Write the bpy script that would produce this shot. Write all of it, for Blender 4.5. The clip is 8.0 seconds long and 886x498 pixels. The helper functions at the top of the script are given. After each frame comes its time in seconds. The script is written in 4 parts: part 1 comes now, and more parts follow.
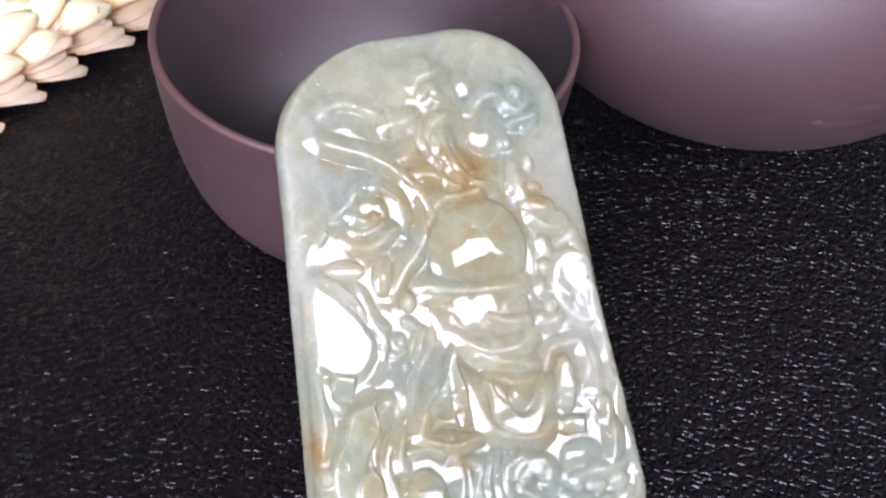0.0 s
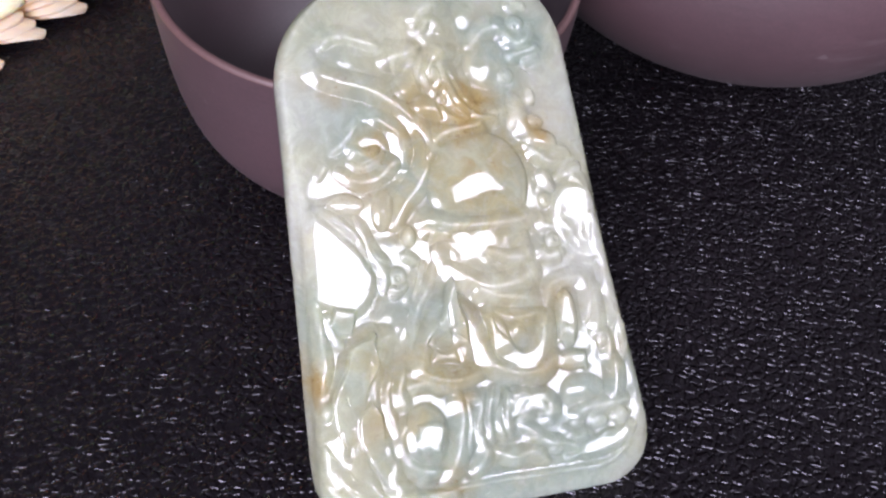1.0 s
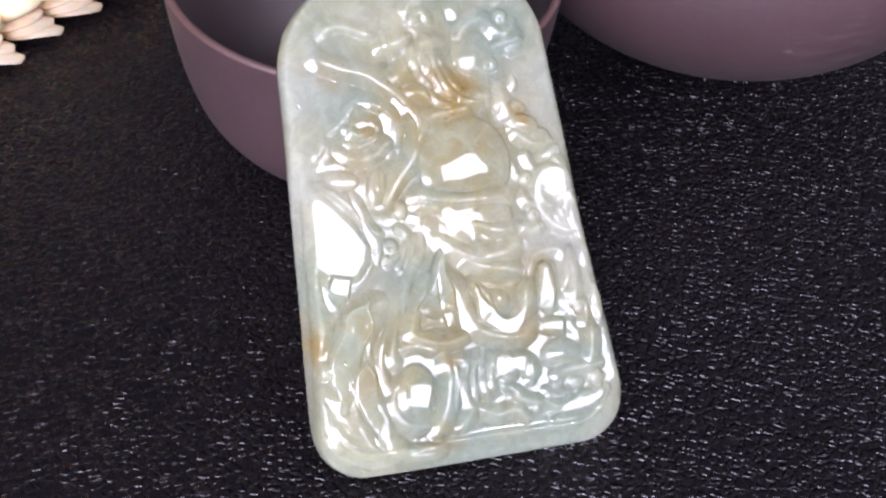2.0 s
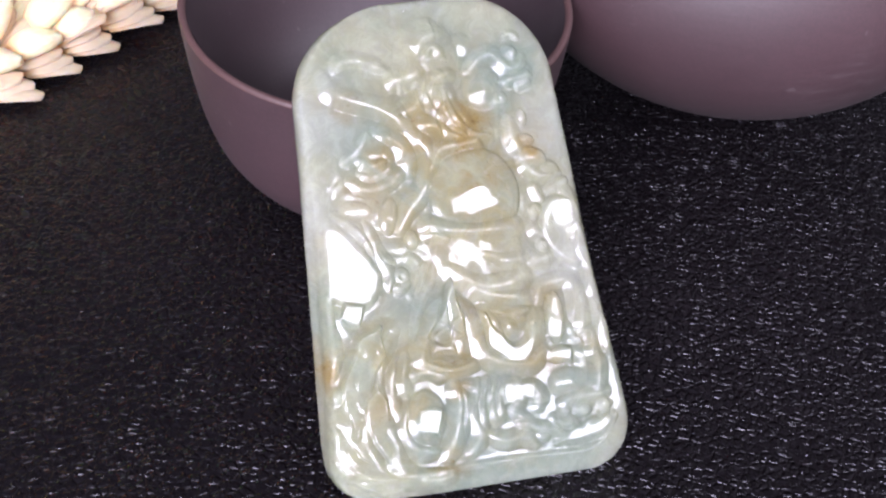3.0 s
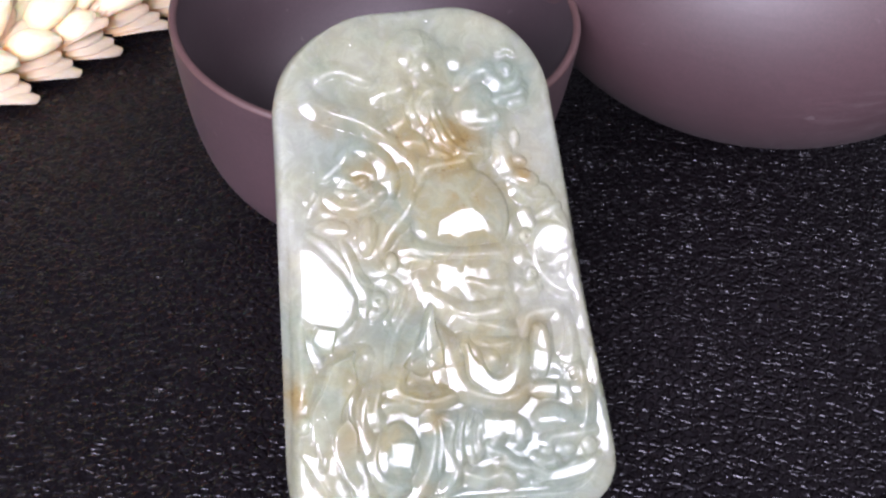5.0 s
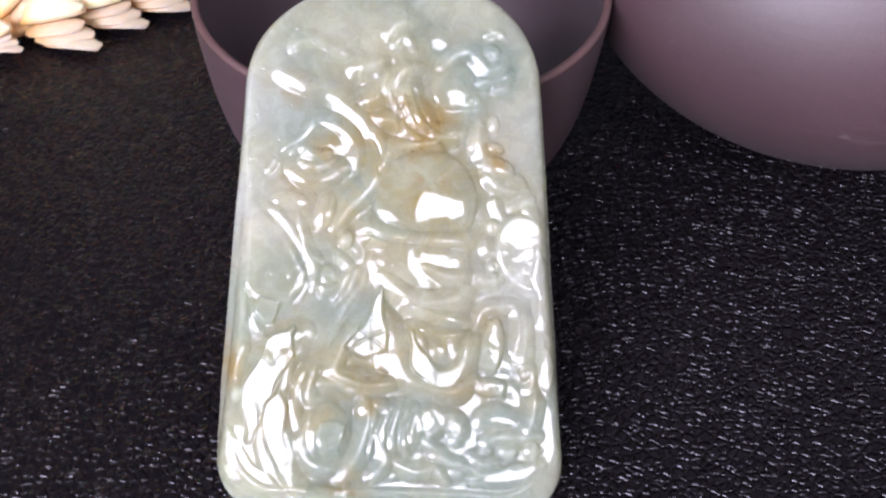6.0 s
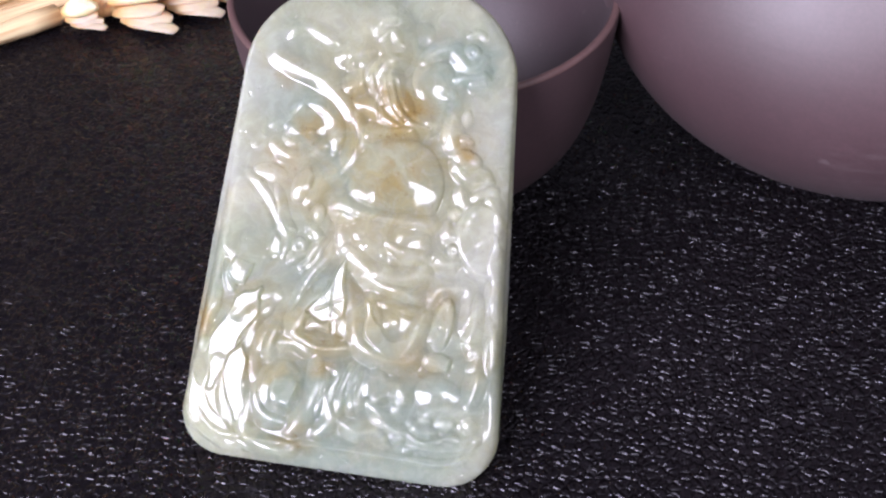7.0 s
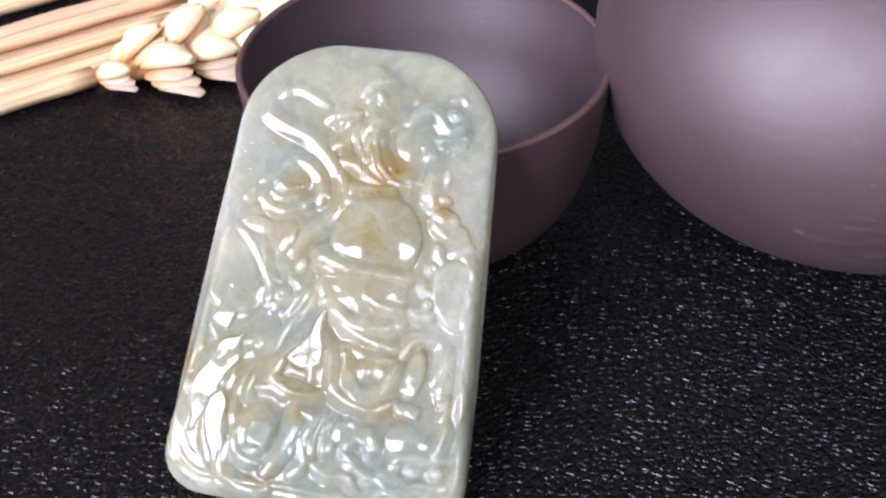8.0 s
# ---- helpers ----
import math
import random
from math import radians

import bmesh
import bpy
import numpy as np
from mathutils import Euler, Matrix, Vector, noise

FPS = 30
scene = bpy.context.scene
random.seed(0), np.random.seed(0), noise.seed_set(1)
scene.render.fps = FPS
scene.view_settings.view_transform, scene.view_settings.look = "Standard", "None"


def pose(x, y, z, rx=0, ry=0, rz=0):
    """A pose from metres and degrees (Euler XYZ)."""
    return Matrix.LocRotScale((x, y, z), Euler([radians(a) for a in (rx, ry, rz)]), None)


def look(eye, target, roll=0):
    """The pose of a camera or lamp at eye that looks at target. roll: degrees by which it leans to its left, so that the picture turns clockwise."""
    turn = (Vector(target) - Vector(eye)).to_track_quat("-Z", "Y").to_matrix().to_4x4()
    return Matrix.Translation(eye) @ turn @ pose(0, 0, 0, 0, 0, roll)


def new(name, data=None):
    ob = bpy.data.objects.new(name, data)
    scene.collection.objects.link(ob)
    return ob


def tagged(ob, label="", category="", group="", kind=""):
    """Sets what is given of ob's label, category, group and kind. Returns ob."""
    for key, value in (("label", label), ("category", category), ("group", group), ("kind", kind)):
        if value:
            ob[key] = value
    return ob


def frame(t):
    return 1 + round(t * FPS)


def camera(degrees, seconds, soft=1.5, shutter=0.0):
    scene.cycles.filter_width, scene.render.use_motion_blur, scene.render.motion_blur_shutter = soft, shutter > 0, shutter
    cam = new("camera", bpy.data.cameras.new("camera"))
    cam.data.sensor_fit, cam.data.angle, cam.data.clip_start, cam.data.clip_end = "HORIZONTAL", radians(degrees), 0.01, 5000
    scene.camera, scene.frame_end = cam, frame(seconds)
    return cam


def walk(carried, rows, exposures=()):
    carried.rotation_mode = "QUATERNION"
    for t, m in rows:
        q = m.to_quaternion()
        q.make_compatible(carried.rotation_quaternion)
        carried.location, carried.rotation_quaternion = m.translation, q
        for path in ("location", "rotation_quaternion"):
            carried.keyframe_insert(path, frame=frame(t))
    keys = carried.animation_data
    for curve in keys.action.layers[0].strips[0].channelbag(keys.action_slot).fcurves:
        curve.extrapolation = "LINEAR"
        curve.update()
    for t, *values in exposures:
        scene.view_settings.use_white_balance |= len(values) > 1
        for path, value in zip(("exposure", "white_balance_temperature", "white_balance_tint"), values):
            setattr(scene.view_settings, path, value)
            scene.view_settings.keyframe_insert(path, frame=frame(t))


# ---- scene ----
# A carved jade plaque leaning on a small clay cup, on a black grained mat.
MM = 0.001

# ---- camera ----
cam = camera(34, 8.0, soft=2.2, shutter=0.4)
walk(cam, [
    (0, look((0.0025, -0.0719, 0.1568), (0.0037, 0.0745, 0.0206), 4.19)),
    (0.5, look((0.0035, -0.0718, 0.1556), (0.0043, 0.0724, 0.0170), 4.07)),
    (1, look((0.0038, -0.0723, 0.1546), (0.0042, 0.0693, 0.0133), 3.96)),
    (1.2, look((0.0049, -0.0740, 0.1549), (0.0054, 0.0671, 0.0132), 4.04)),
    (2.3, look((0.0060, -0.0921, 0.1627), (0.0054, 0.0529, 0.0249), 3.86)),
    (2.5, look((0.0056, -0.0935, 0.1625), (0.0046, 0.0527, 0.0260), 3.77)),
    (3, look((0.0058, -0.0933, 0.1618), (0.0042, 0.0552, 0.0277), 3.85)),
    (3.5, look((0.0061, -0.0935, 0.1600), (0.0040, 0.0568, 0.0280), 3.77)),
    (4, look((0.0065, -0.0924, 0.1596), (0.0037, 0.0580, 0.0278), 3.63)),
    (4.5, look((0.0073, -0.0888, 0.1562), (0.0033, 0.0613, 0.0241), 3.84)),
    (4.7, look((0.0100, -0.0872, 0.1560), (0.0042, 0.0629, 0.0240), 3.86)),
    (5.8, look((0.0427, -0.0732, 0.1537), (0.0085, 0.0699, 0.0182), 2.11)),
    (6, look((0.0524, -0.0716, 0.1532), (0.0093, 0.0692, 0.0179), 1.30)),
    (6.5, look((0.0762, -0.0713, 0.1540), (0.0152, 0.0634, 0.0193), -0.31)),
    (7, look((0.0883, -0.0719, 0.1576), (0.0179, 0.0604, 0.0251), -0.67)),
    (7.5, look((0.0995, -0.0699, 0.1593), (0.0210, 0.0619, 0.0310), -0.97)),
    (8, look((0.1067, -0.0715, 0.1595), (0.0221, 0.0611, 0.0360), -1.69)),
])

# ---- light ----
AZ = 15.0           # the window wall faces this way: degrees from -y towards +x
world = bpy.data.worlds.new("sky")
scene.world = world
world.use_nodes = True
wn = world.node_tree
sky = wn.nodes.new("ShaderNodeTexSky")
sky.sky_type, sky.sun_disc = "NISHITA", False
sky.sun_elevation, sky.sun_rotation = radians(40), radians(150)
wn.links.new(sky.outputs[0], wn.nodes["Background"].inputs[0])
wn.nodes["Background"].inputs[1].default_value = 0.1

ROOM = pose(0.004, 0.06, 0.0, 0, 0, AZ)     # the room's axes: both windows stand in its -y wall
WALL_Y, WALL_X, EAST_X = -1.10, -2.20, 1.70
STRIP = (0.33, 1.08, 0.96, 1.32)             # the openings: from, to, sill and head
BROAD = (-1.20, -0.10, 0.50, 1.10)


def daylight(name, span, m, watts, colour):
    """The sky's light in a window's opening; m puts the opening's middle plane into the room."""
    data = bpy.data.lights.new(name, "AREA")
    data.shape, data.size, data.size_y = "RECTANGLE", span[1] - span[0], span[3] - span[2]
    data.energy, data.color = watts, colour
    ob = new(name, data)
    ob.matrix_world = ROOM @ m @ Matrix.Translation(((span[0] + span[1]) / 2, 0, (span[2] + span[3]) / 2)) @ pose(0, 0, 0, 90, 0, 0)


daylight("broad_window_daylight", BROAD, Matrix.Translation((0, WALL_Y, 0)), 60.0, (0.98, 0.955, 1.19))
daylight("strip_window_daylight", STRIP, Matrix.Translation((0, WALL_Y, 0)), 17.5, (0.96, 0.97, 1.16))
scene.view_settings.exposure = 0.0


# ---- materials ----
def material(name, rough=0.5, colour=(0.5, 0.5, 0.5)):
    m = bpy.data.materials.new(name)
    m.use_nodes = True
    b = m.node_tree.nodes["Principled BSDF"]
    b.inputs["Roughness"].default_value = rough
    b.inputs["Base Color"].default_value = (*colour, 1)
    return m, m.node_tree, b


def node(nt, kind, **sets):
    n = nt.nodes.new(kind)
    for key, value in sets.items():
        if key in n.inputs:
            n.inputs[key].default_value = value
    return n


def noise_tex(nt, vec, scale, detail=3.0, rough=0.55, distortion=0.0):
    n = node(nt, "ShaderNodeTexNoise", Scale=scale, Detail=detail, Roughness=rough, Distortion=distortion)
    nt.links.new(vec, n.inputs["Vector"])
    return n.outputs["Fac"]


def ramp(nt, fac, *stops):
    n = nt.nodes.new("ShaderNodeValToRGB")
    els = n.color_ramp.elements
    while len(els) < len(stops):
        els.new(0.5)
    for e, (p, c) in zip(els, stops):
        e.position, e.color = p, (*c, 1) if len(c) == 3 else (c[0], c[0], c[0], 1)
    nt.links.new(fac, n.inputs[0])
    return n.outputs[0]


def mix(nt, fac, a, b, how="MIX"):
    n = nt.nodes.new("ShaderNodeMix")
    n.data_type, n.blend_type = "RGBA", how
    for sock, v in ((n.inputs[0], fac), (n.inputs[6], a), (n.inputs[7], b)):
        if isinstance(v, tuple):
            sock.default_value = (*v, 1)
        elif isinstance(v, (int, float)):
            sock.default_value = v
        else:
            nt.links.new(v, sock)
    return n.outputs[2]


def maths(nt, op, a, b=0.0, clamp=False):
    n = nt.nodes.new("ShaderNodeMath")
    n.operation, n.use_clamp = op, clamp
    for sock, v in ((n.inputs[0], a), (n.inputs[1], b)):
        if isinstance(v, (int, float)):
            sock.default_value = v
        else:
            nt.links.new(v, sock)
    return n.outputs[0]


def bump(nt, b, height, strength, distance, before=None):
    n = node(nt, "ShaderNodeBump", Strength=strength, Distance=distance)
    nt.links.new(height, n.inputs["Height"])
    if before:
        nt.links.new(before, n.inputs["Normal"])
    nt.links.new(n.outputs[0], b.inputs["Normal"])
    return n.outputs[0]


def coords(nt):
    return nt.nodes.new("ShaderNodeTexCoord").outputs["Object"]


def near(nt, vec, x, y, radius, soft):
    """1 at a place of the plaque's face, in millimetres, falling to 0 round it."""
    flat = nt.nodes.new("ShaderNodeVectorMath")
    flat.operation = "MULTIPLY"
    flat.inputs[1].default_value = (1, 1, 0)
    nt.links.new(vec, flat.inputs[0])
    d = nt.nodes.new("ShaderNodeVectorMath")
    d.operation = "DISTANCE"
    d.inputs[1].default_value = (x * MM, y * MM, 0)
    nt.links.new(flat.outputs[0], d.inputs[0])
    r = node(nt, "ShaderNodeMapRange")
    r.interpolation_type = "SMOOTHSTEP"
    for k, v in ((1, (radius + soft) * MM), (2, max(radius - soft, 0) * MM), (3, 0.0), (4, 1.0)):
        r.inputs[k].default_value = v
    nt.links.new(d.outputs["Value"], r.inputs[0])
    return r.outputs[0]


def jade_material():
    m, nt, b = material("polished_jade", 0.07)
    co = coords(nt)
    warp = node(nt, "ShaderNodeTexNoise", Scale=220.0, Detail=2.0)
    nt.links.new(co, warp.inputs["Vector"])
    shift = nt.nodes.new("ShaderNodeVectorMath")
    shift.operation = "MULTIPLY_ADD"
    nt.links.new(warp.outputs["Color"], shift.inputs[0])
    shift.inputs[1].default_value = (0.006, 0.006, 0.0)
    back = nt.nodes.new("ShaderNodeVectorMath")
    back.operation = "SUBTRACT"
    back.inputs[1].default_value = (0.003, 0.003, 0.0)
    nt.links.new(co, back.inputs[0])
    nt.links.new(back.outputs[0], shift.inputs[2])
    vec = shift.outputs[0]
    cloud = noise_tex(nt, vec, 70.0, 4.0)
    base = ramp(nt, cloud, (0.32, (0.228, 0.264, 0.208)), (0.5, (0.322, 0.332, 0.244)), (0.68, (0.396, 0.386, 0.286)))
    # olive tone along the middle of the carving
    mid = maths(nt, "MAXIMUM", near(nt, vec, 6, 5, 9, 6), near(nt, vec, -2, -18, 9, 7))
    mid = maths(nt, "MAXIMUM", mid, near(nt, vec, 3, 22, 5, 5))
    base = mix(nt, maths(nt, "MULTIPLY", mid, 0.45), base, (0.310, 0.290, 0.185))
    # yellowish mottling over the carved figure, with a second, finer scale
    body = maths(nt, "MAXIMUM", near(nt, vec, 3, 8, 14, 9), near(nt, vec, -2, -18, 15, 9))
    veil = ramp(nt, noise_tex(nt, vec, 190.0, 5.0, 0.6), (0.44, (0.0,)), (0.60, (1.0,)))
    base = mix(nt, maths(nt, "MULTIPLY", maths(nt, "MULTIPLY", veil, body), 0.75), base, (0.285, 0.238, 0.115))
    milk = ramp(nt, noise_tex(nt, vec, 320.0, 4.0, 0.6), (0.52, (0.0,)), (0.66, (1.0,)))
    base = mix(nt, maths(nt, "MULTIPLY", milk, 0.22), base, (0.384, 0.379, 0.353))
    # grey-blue clear patches
    clear = maths(nt, "MAXIMUM", near(nt, vec, -9, 16, 4, 4), maths(nt, "MAXIMUM", near(nt, vec, 4, -31, 13, 6), near(nt, vec, 15, -23, 5, 6)))
    clear = maths(nt, "MAXIMUM", clear, near(nt, vec, 15, 22, 4, 4))
    clear = maths(nt, "MAXIMUM", clear, near(nt, vec, -6, -9, 3, 4))
    base = mix(nt, maths(nt, "MULTIPLY", clear, 0.75), base, (0.234, 0.278, 0.236))
    pale = maths(nt, "MAXIMUM", near(nt, vec, 19, 12, 4, 4), near(nt, vec, -18, 6, 5, 6))
    pale = maths(nt, "MAXIMUM", pale, maths(nt, "MAXIMUM", near(nt, vec, -15, 20, 5, 6), near(nt, vec, 19, -8, 4, 7)))
    base = mix(nt, maths(nt, "MULTIPLY", pale, 0.7), base, (0.385, 0.390, 0.340))
    # faint warm clouds and whitish bloom all over
    haze = ramp(nt, noise_tex(nt, co, 120.0, 5.0, 0.65), (0.50, (0.0,)), (0.66, (1.0,)))
    base = mix(nt, maths(nt, "MULTIPLY", haze, 0.32), base, (0.33, 0.29, 0.18))
    bloom = ramp(nt, noise_tex(nt, vec, 95.0, 5.0, 0.7), (0.52, (0.0,)), (0.68, (1.0,)))
    base = mix(nt, maths(nt, "MULTIPLY", bloom, 0.22), base, (0.36, 0.37, 0.32))
    fleck = ramp(nt, noise_tex(nt, vec, 520.0, 4.0, 0.7), (0.42, (0.90,)), (0.62, (1.10,)))
    base = mix(nt, 0.8, base, fleck, "MULTIPLY")
    # iron stains
    patch = ramp(nt, noise_tex(nt, vec, 150.0, 5.0, 0.65), (0.42, (0.0,)), (0.62, (1.0,)))
    spots = None
    for x, y, r, s, k in ((4.6, 7.0, 1.0, 1.0, 0.8), (9.3, 6.4, 1.2, 1.0, 0.7), (7.0, 8.5, 0.7, 0.8, 0.6), (-22.6, -13.5, 2.4, 2.6, 1.4),
                          (-3.3, -16, 2.6, 3.0, 0.9), (-3.8, -21, 1.2, 2.0, 0.9), (-7.2, -31, 2.0, 2.4, 0.8), (6, 14.5, 4.2, 2.6, 1.1),
                          (-5.2, 12.6, 2.2, 1.8, 1.0), (0, 15, 3.0, 2.5, 0.9), (17, 9, 1.6, 1.6, 1.1), (-9, 8, 3.0, 3.0, 0.6), (13, -12, 2, 3, 0.5), (8.5, -21, 3, 3, 0.6),
                          (17, -21, 2.0, 2.4, 0.5), (-14.5, -22, 1.8, 4.0, 0.5), (-9, 20.5, 2.4, 1.6, 0.5), (5, 3.4, 2.5, 2, 0.6)):
        f = maths(nt, "MULTIPLY", near(nt, vec, x, y, r, s), k)
        spots = f if spots is None else maths(nt, "MAXIMUM", spots, f)
    stain = maths(nt, "MULTIPLY", spots, maths(nt, "ADD", maths(nt, "MULTIPLY", patch, 0.7), 0.45), True)
    base = mix(nt, maths(nt, "MULTIPLY", stain, 0.75), base, (0.265, 0.175, 0.050))
    dots = ramp(nt, noise_tex(nt, co, 1100.0, 2.0), (0.60, (0.0,)), (0.70, (1.0,)))
    base = mix(nt, maths(nt, "MULTIPLY", dots, maths(nt, "MULTIPLY", spots, 0.5)), base, (0.167, 0.096, 0.031))
    specks = ramp(nt, noise_tex(nt, co, 900.0, 2.0), (0.60, (0.0,)), (0.72, (1.0,)))
    base = mix(nt, maths(nt, "MULTIPLY", specks, 0.25), base, (0.384, 0.361, 0.335))
    nt.links.new(base, b.inputs["Base Color"])
    b.inputs["IOR"].default_value = 1.54
    b.inputs["Subsurface Weight"].default_value = 1.0
    b.inputs["Subsurface Radius"].default_value = (1.0, 1.0, 0.8)
    b.inputs["Subsurface Scale"].default_value = 0.0095
    rough = ramp(nt, noise_tex(nt, co, 260.0, 3.0), (0.4, (0.012,)), (0.75, (0.035,)))
    nt.links.new(rough, b.inputs["Roughness"])
    first = bump(nt, b, noise_tex(nt, co, 300.0, 1.0), 0.06, 0.0003)
    second = bump(nt, b, noise_tex(nt, co, 1500.0, 2.0), 0.04, 0.0001, first)
    # small pits and nicks in the polish
    pits = ramp(nt, noise_tex(nt, co, 760.0, 2.0), (0.66, (1.0,)), (0.72, (0.0,)))
    bump(nt, b, pits, 0.35, 0.0001, second)
    return m


def clay_material(name, tone, rough, scuffs=False):
    m, nt, b = material(name, rough)
    co = coords(nt)
    big = noise_tex(nt, co, 26.0, 4.0)
    base = ramp(nt, big, (0.3, tuple(0.82 * c for c in tone)), (0.7, tuple(1.15 * c for c in tone)))
    fine = ramp(nt, noise_tex(nt, co, 1600.0, 2.0), (0.35, (0.86,)), (0.7, (1.1,)))
    base = mix(nt, 1.0, base, fine, "MULTIPLY")
    dust = ramp(nt, noise_tex(nt, co, 420.0, 1.0), (0.74, (0.0,)), (0.80, (1.0,)))
    base = mix(nt, maths(nt, "MULTIPLY", dust, 0.10), base, (0.5, 0.42, 0.42))
    nt.links.new(base, b.inputs["Base Color"])
    r = ramp(nt, noise_tex(nt, co, 60.0, 4.0), (0.35, (rough - 0.05,)), (0.7, (rough + 0.07,)))
    nt.links.new(r, b.inputs["Roughness"])
    if scuffs:
        spot = nt.nodes.new("ShaderNodeVectorMath")
        spot.operation = "DISTANCE"
        spot.inputs[1].default_value = (0.014, -0.042, 0.023)
        nt.links.new(co, spot.inputs[0])
        near_foot = node(nt, "ShaderNodeMapRange")
        near_foot.inputs[1].default_value, near_foot.inputs[2].default_value = 0.013, 0.003
        nt.links.new(spot.outputs["Value"], near_foot.inputs[0])
        slant = nt.nodes.new("ShaderNodeMapping")
        slant.inputs["Rotation"].default_value = (0, 0.6, 0)
        slant.inputs["Scale"].default_value = (0.35, 1.0, 1.6)
        nt.links.new(co, slant.inputs["Vector"])
        rub = ramp(nt, noise_tex(nt, slant.outputs[0], 420.0, 5.0, 0.65), (0.50, (0.0,)), (0.66, (1.0,)))
        rub = maths(nt, "MULTIPLY", maths(nt, "MULTIPLY", rub, near_foot.outputs[0]), 0.12)
        thin = ramp(nt, noise_tex(nt, slant.outputs[0], 240.0, 3.0, 0.5, 1.5), (0.695, (0.0,)), (0.72, (1.0,)))
        rub = maths(nt, "MAXIMUM", rub, maths(nt, "MULTIPLY", thin, 0.06))
        nt.links.new(mix(nt, rub, base, (0.34, 0.27, 0.27)), b.inputs["Base Color"])
    b.inputs["Specular IOR Level"].default_value = 0.8
    b.inputs["Coat Weight"].default_value = 1.0 if scuffs else 0.7
    b.inputs["Coat Roughness"].default_value = 0.60 if scuffs else 0.64
    b.inputs["Coat IOR"].default_value = 1.65
    # turning marks run round the pot
    stretch = nt.nodes.new("ShaderNodeMapping")
    stretch.inputs["Scale"].default_value = (0.12, 0.12, 1.0)
    nt.links.new(co, stretch.inputs["Vector"])
    first = bump(nt, b, noise_tex(nt, stretch.outputs[0], 700.0, 2.0), 0.12, 0.0003)
    bump(nt, b, noise_tex(nt, co, 2200.0, 2.0), 0.18, 0.00015, first)
    return m


def mat_material():
    m, nt, b = material("black_grained_leather", 0.3, (0.006, 0.0055, 0.007))
    co = coords(nt)
    tone = ramp(nt, noise_tex(nt, co, 30.0, 4.0), (0.3, (0.0052, 0.0037, 0.0046)), (0.7, (0.0086, 0.0062, 0.0076)))
    dry = ramp(nt, noise_tex(nt, co, 620.0, 3.0), (0.35, (0.0024, 0.0021, 0.0028)), (0.7, (0.0060, 0.0053, 0.0070)))
    warp = node(nt, "ShaderNodeTexNoise", Scale=420.0, Detail=2.0)
    nt.links.new(co, warp.inputs["Vector"])
    shift = nt.nodes.new("ShaderNodeVectorMath")
    shift.operation = "MULTIPLY_ADD"
    shift.inputs[1].default_value = (0.0014, 0.0014, 0.0)
    nt.links.new(warp.outputs["Color"], shift.inputs[0])
    nt.links.new(co, shift.inputs[2])
    cells = node(nt, "ShaderNodeTexVoronoi", Scale=740.0)
    cells.feature = "DISTANCE_TO_EDGE"
    nt.links.new(shift.outputs[0], cells.inputs["Vector"])
    pebble = node(nt, "ShaderNodeMapRange")
    pebble.interpolation_type = "SMOOTHSTEP"
    pebble.inputs[1].default_value, pebble.inputs[2].default_value = 0.0, 0.24
    nt.links.new(cells.outputs["Distance"], pebble.inputs[0])
    fine = noise_tex(nt, co, 1700.0, 2.0)
    broad = noise_tex(nt, co, 420.0, 2.0)
    height = maths(nt, "ADD", pebble.outputs[0], maths(nt, "MULTIPLY", fine, 0.3))
    height = maths(nt, "ADD", height, maths(nt, "MULTIPLY", broad, 1.2))
    r = ramp(nt, noise_tex(nt, co, 700.0, 2.0), (0.35, (0.18,)), (0.65, (0.36,)))
    b.inputs["Specular IOR Level"].default_value = 0.45
    b.inputs["Specular Tint"].default_value = (0.94, 0.90, 1.0, 1)
    nt.links.new(r, b.inputs["Roughness"])
    base = mix(nt, 0.45, tone, dry)
    lint = ramp(nt, noise_tex(nt, co, 640.0, 1.0), (0.775, (0.0,)), (0.80, (1.0,)))
    nt.links.new(mix(nt, maths(nt, "MULTIPLY", lint, 0.18), base, (0.10, 0.10, 0.11)), b.inputs["Base Color"])
    # the grain is shallower in one broad patch
    levelled = nt.nodes.new("ShaderNodeVectorMath")
    levelled.operation = "DISTANCE"
    levelled.inputs[1].default_value = (-0.11, 0.09, 0.0)
    nt.links.new(co, levelled.inputs[0])
    grain = node(nt, "ShaderNodeMapRange")
    grain.interpolation_type = "SMOOTHSTEP"
    for k, v in ((1, 0.05), (2, 0.18), (3, 0.58), (4, 1.0)):
        grain.inputs[k].default_value = v
    nt.links.new(levelled.outputs["Value"], grain.inputs[0])
    bump(nt, b, maths(nt, "MULTIPLY", height, grain.outputs[0]), 1.0, 0.00029)
    return m


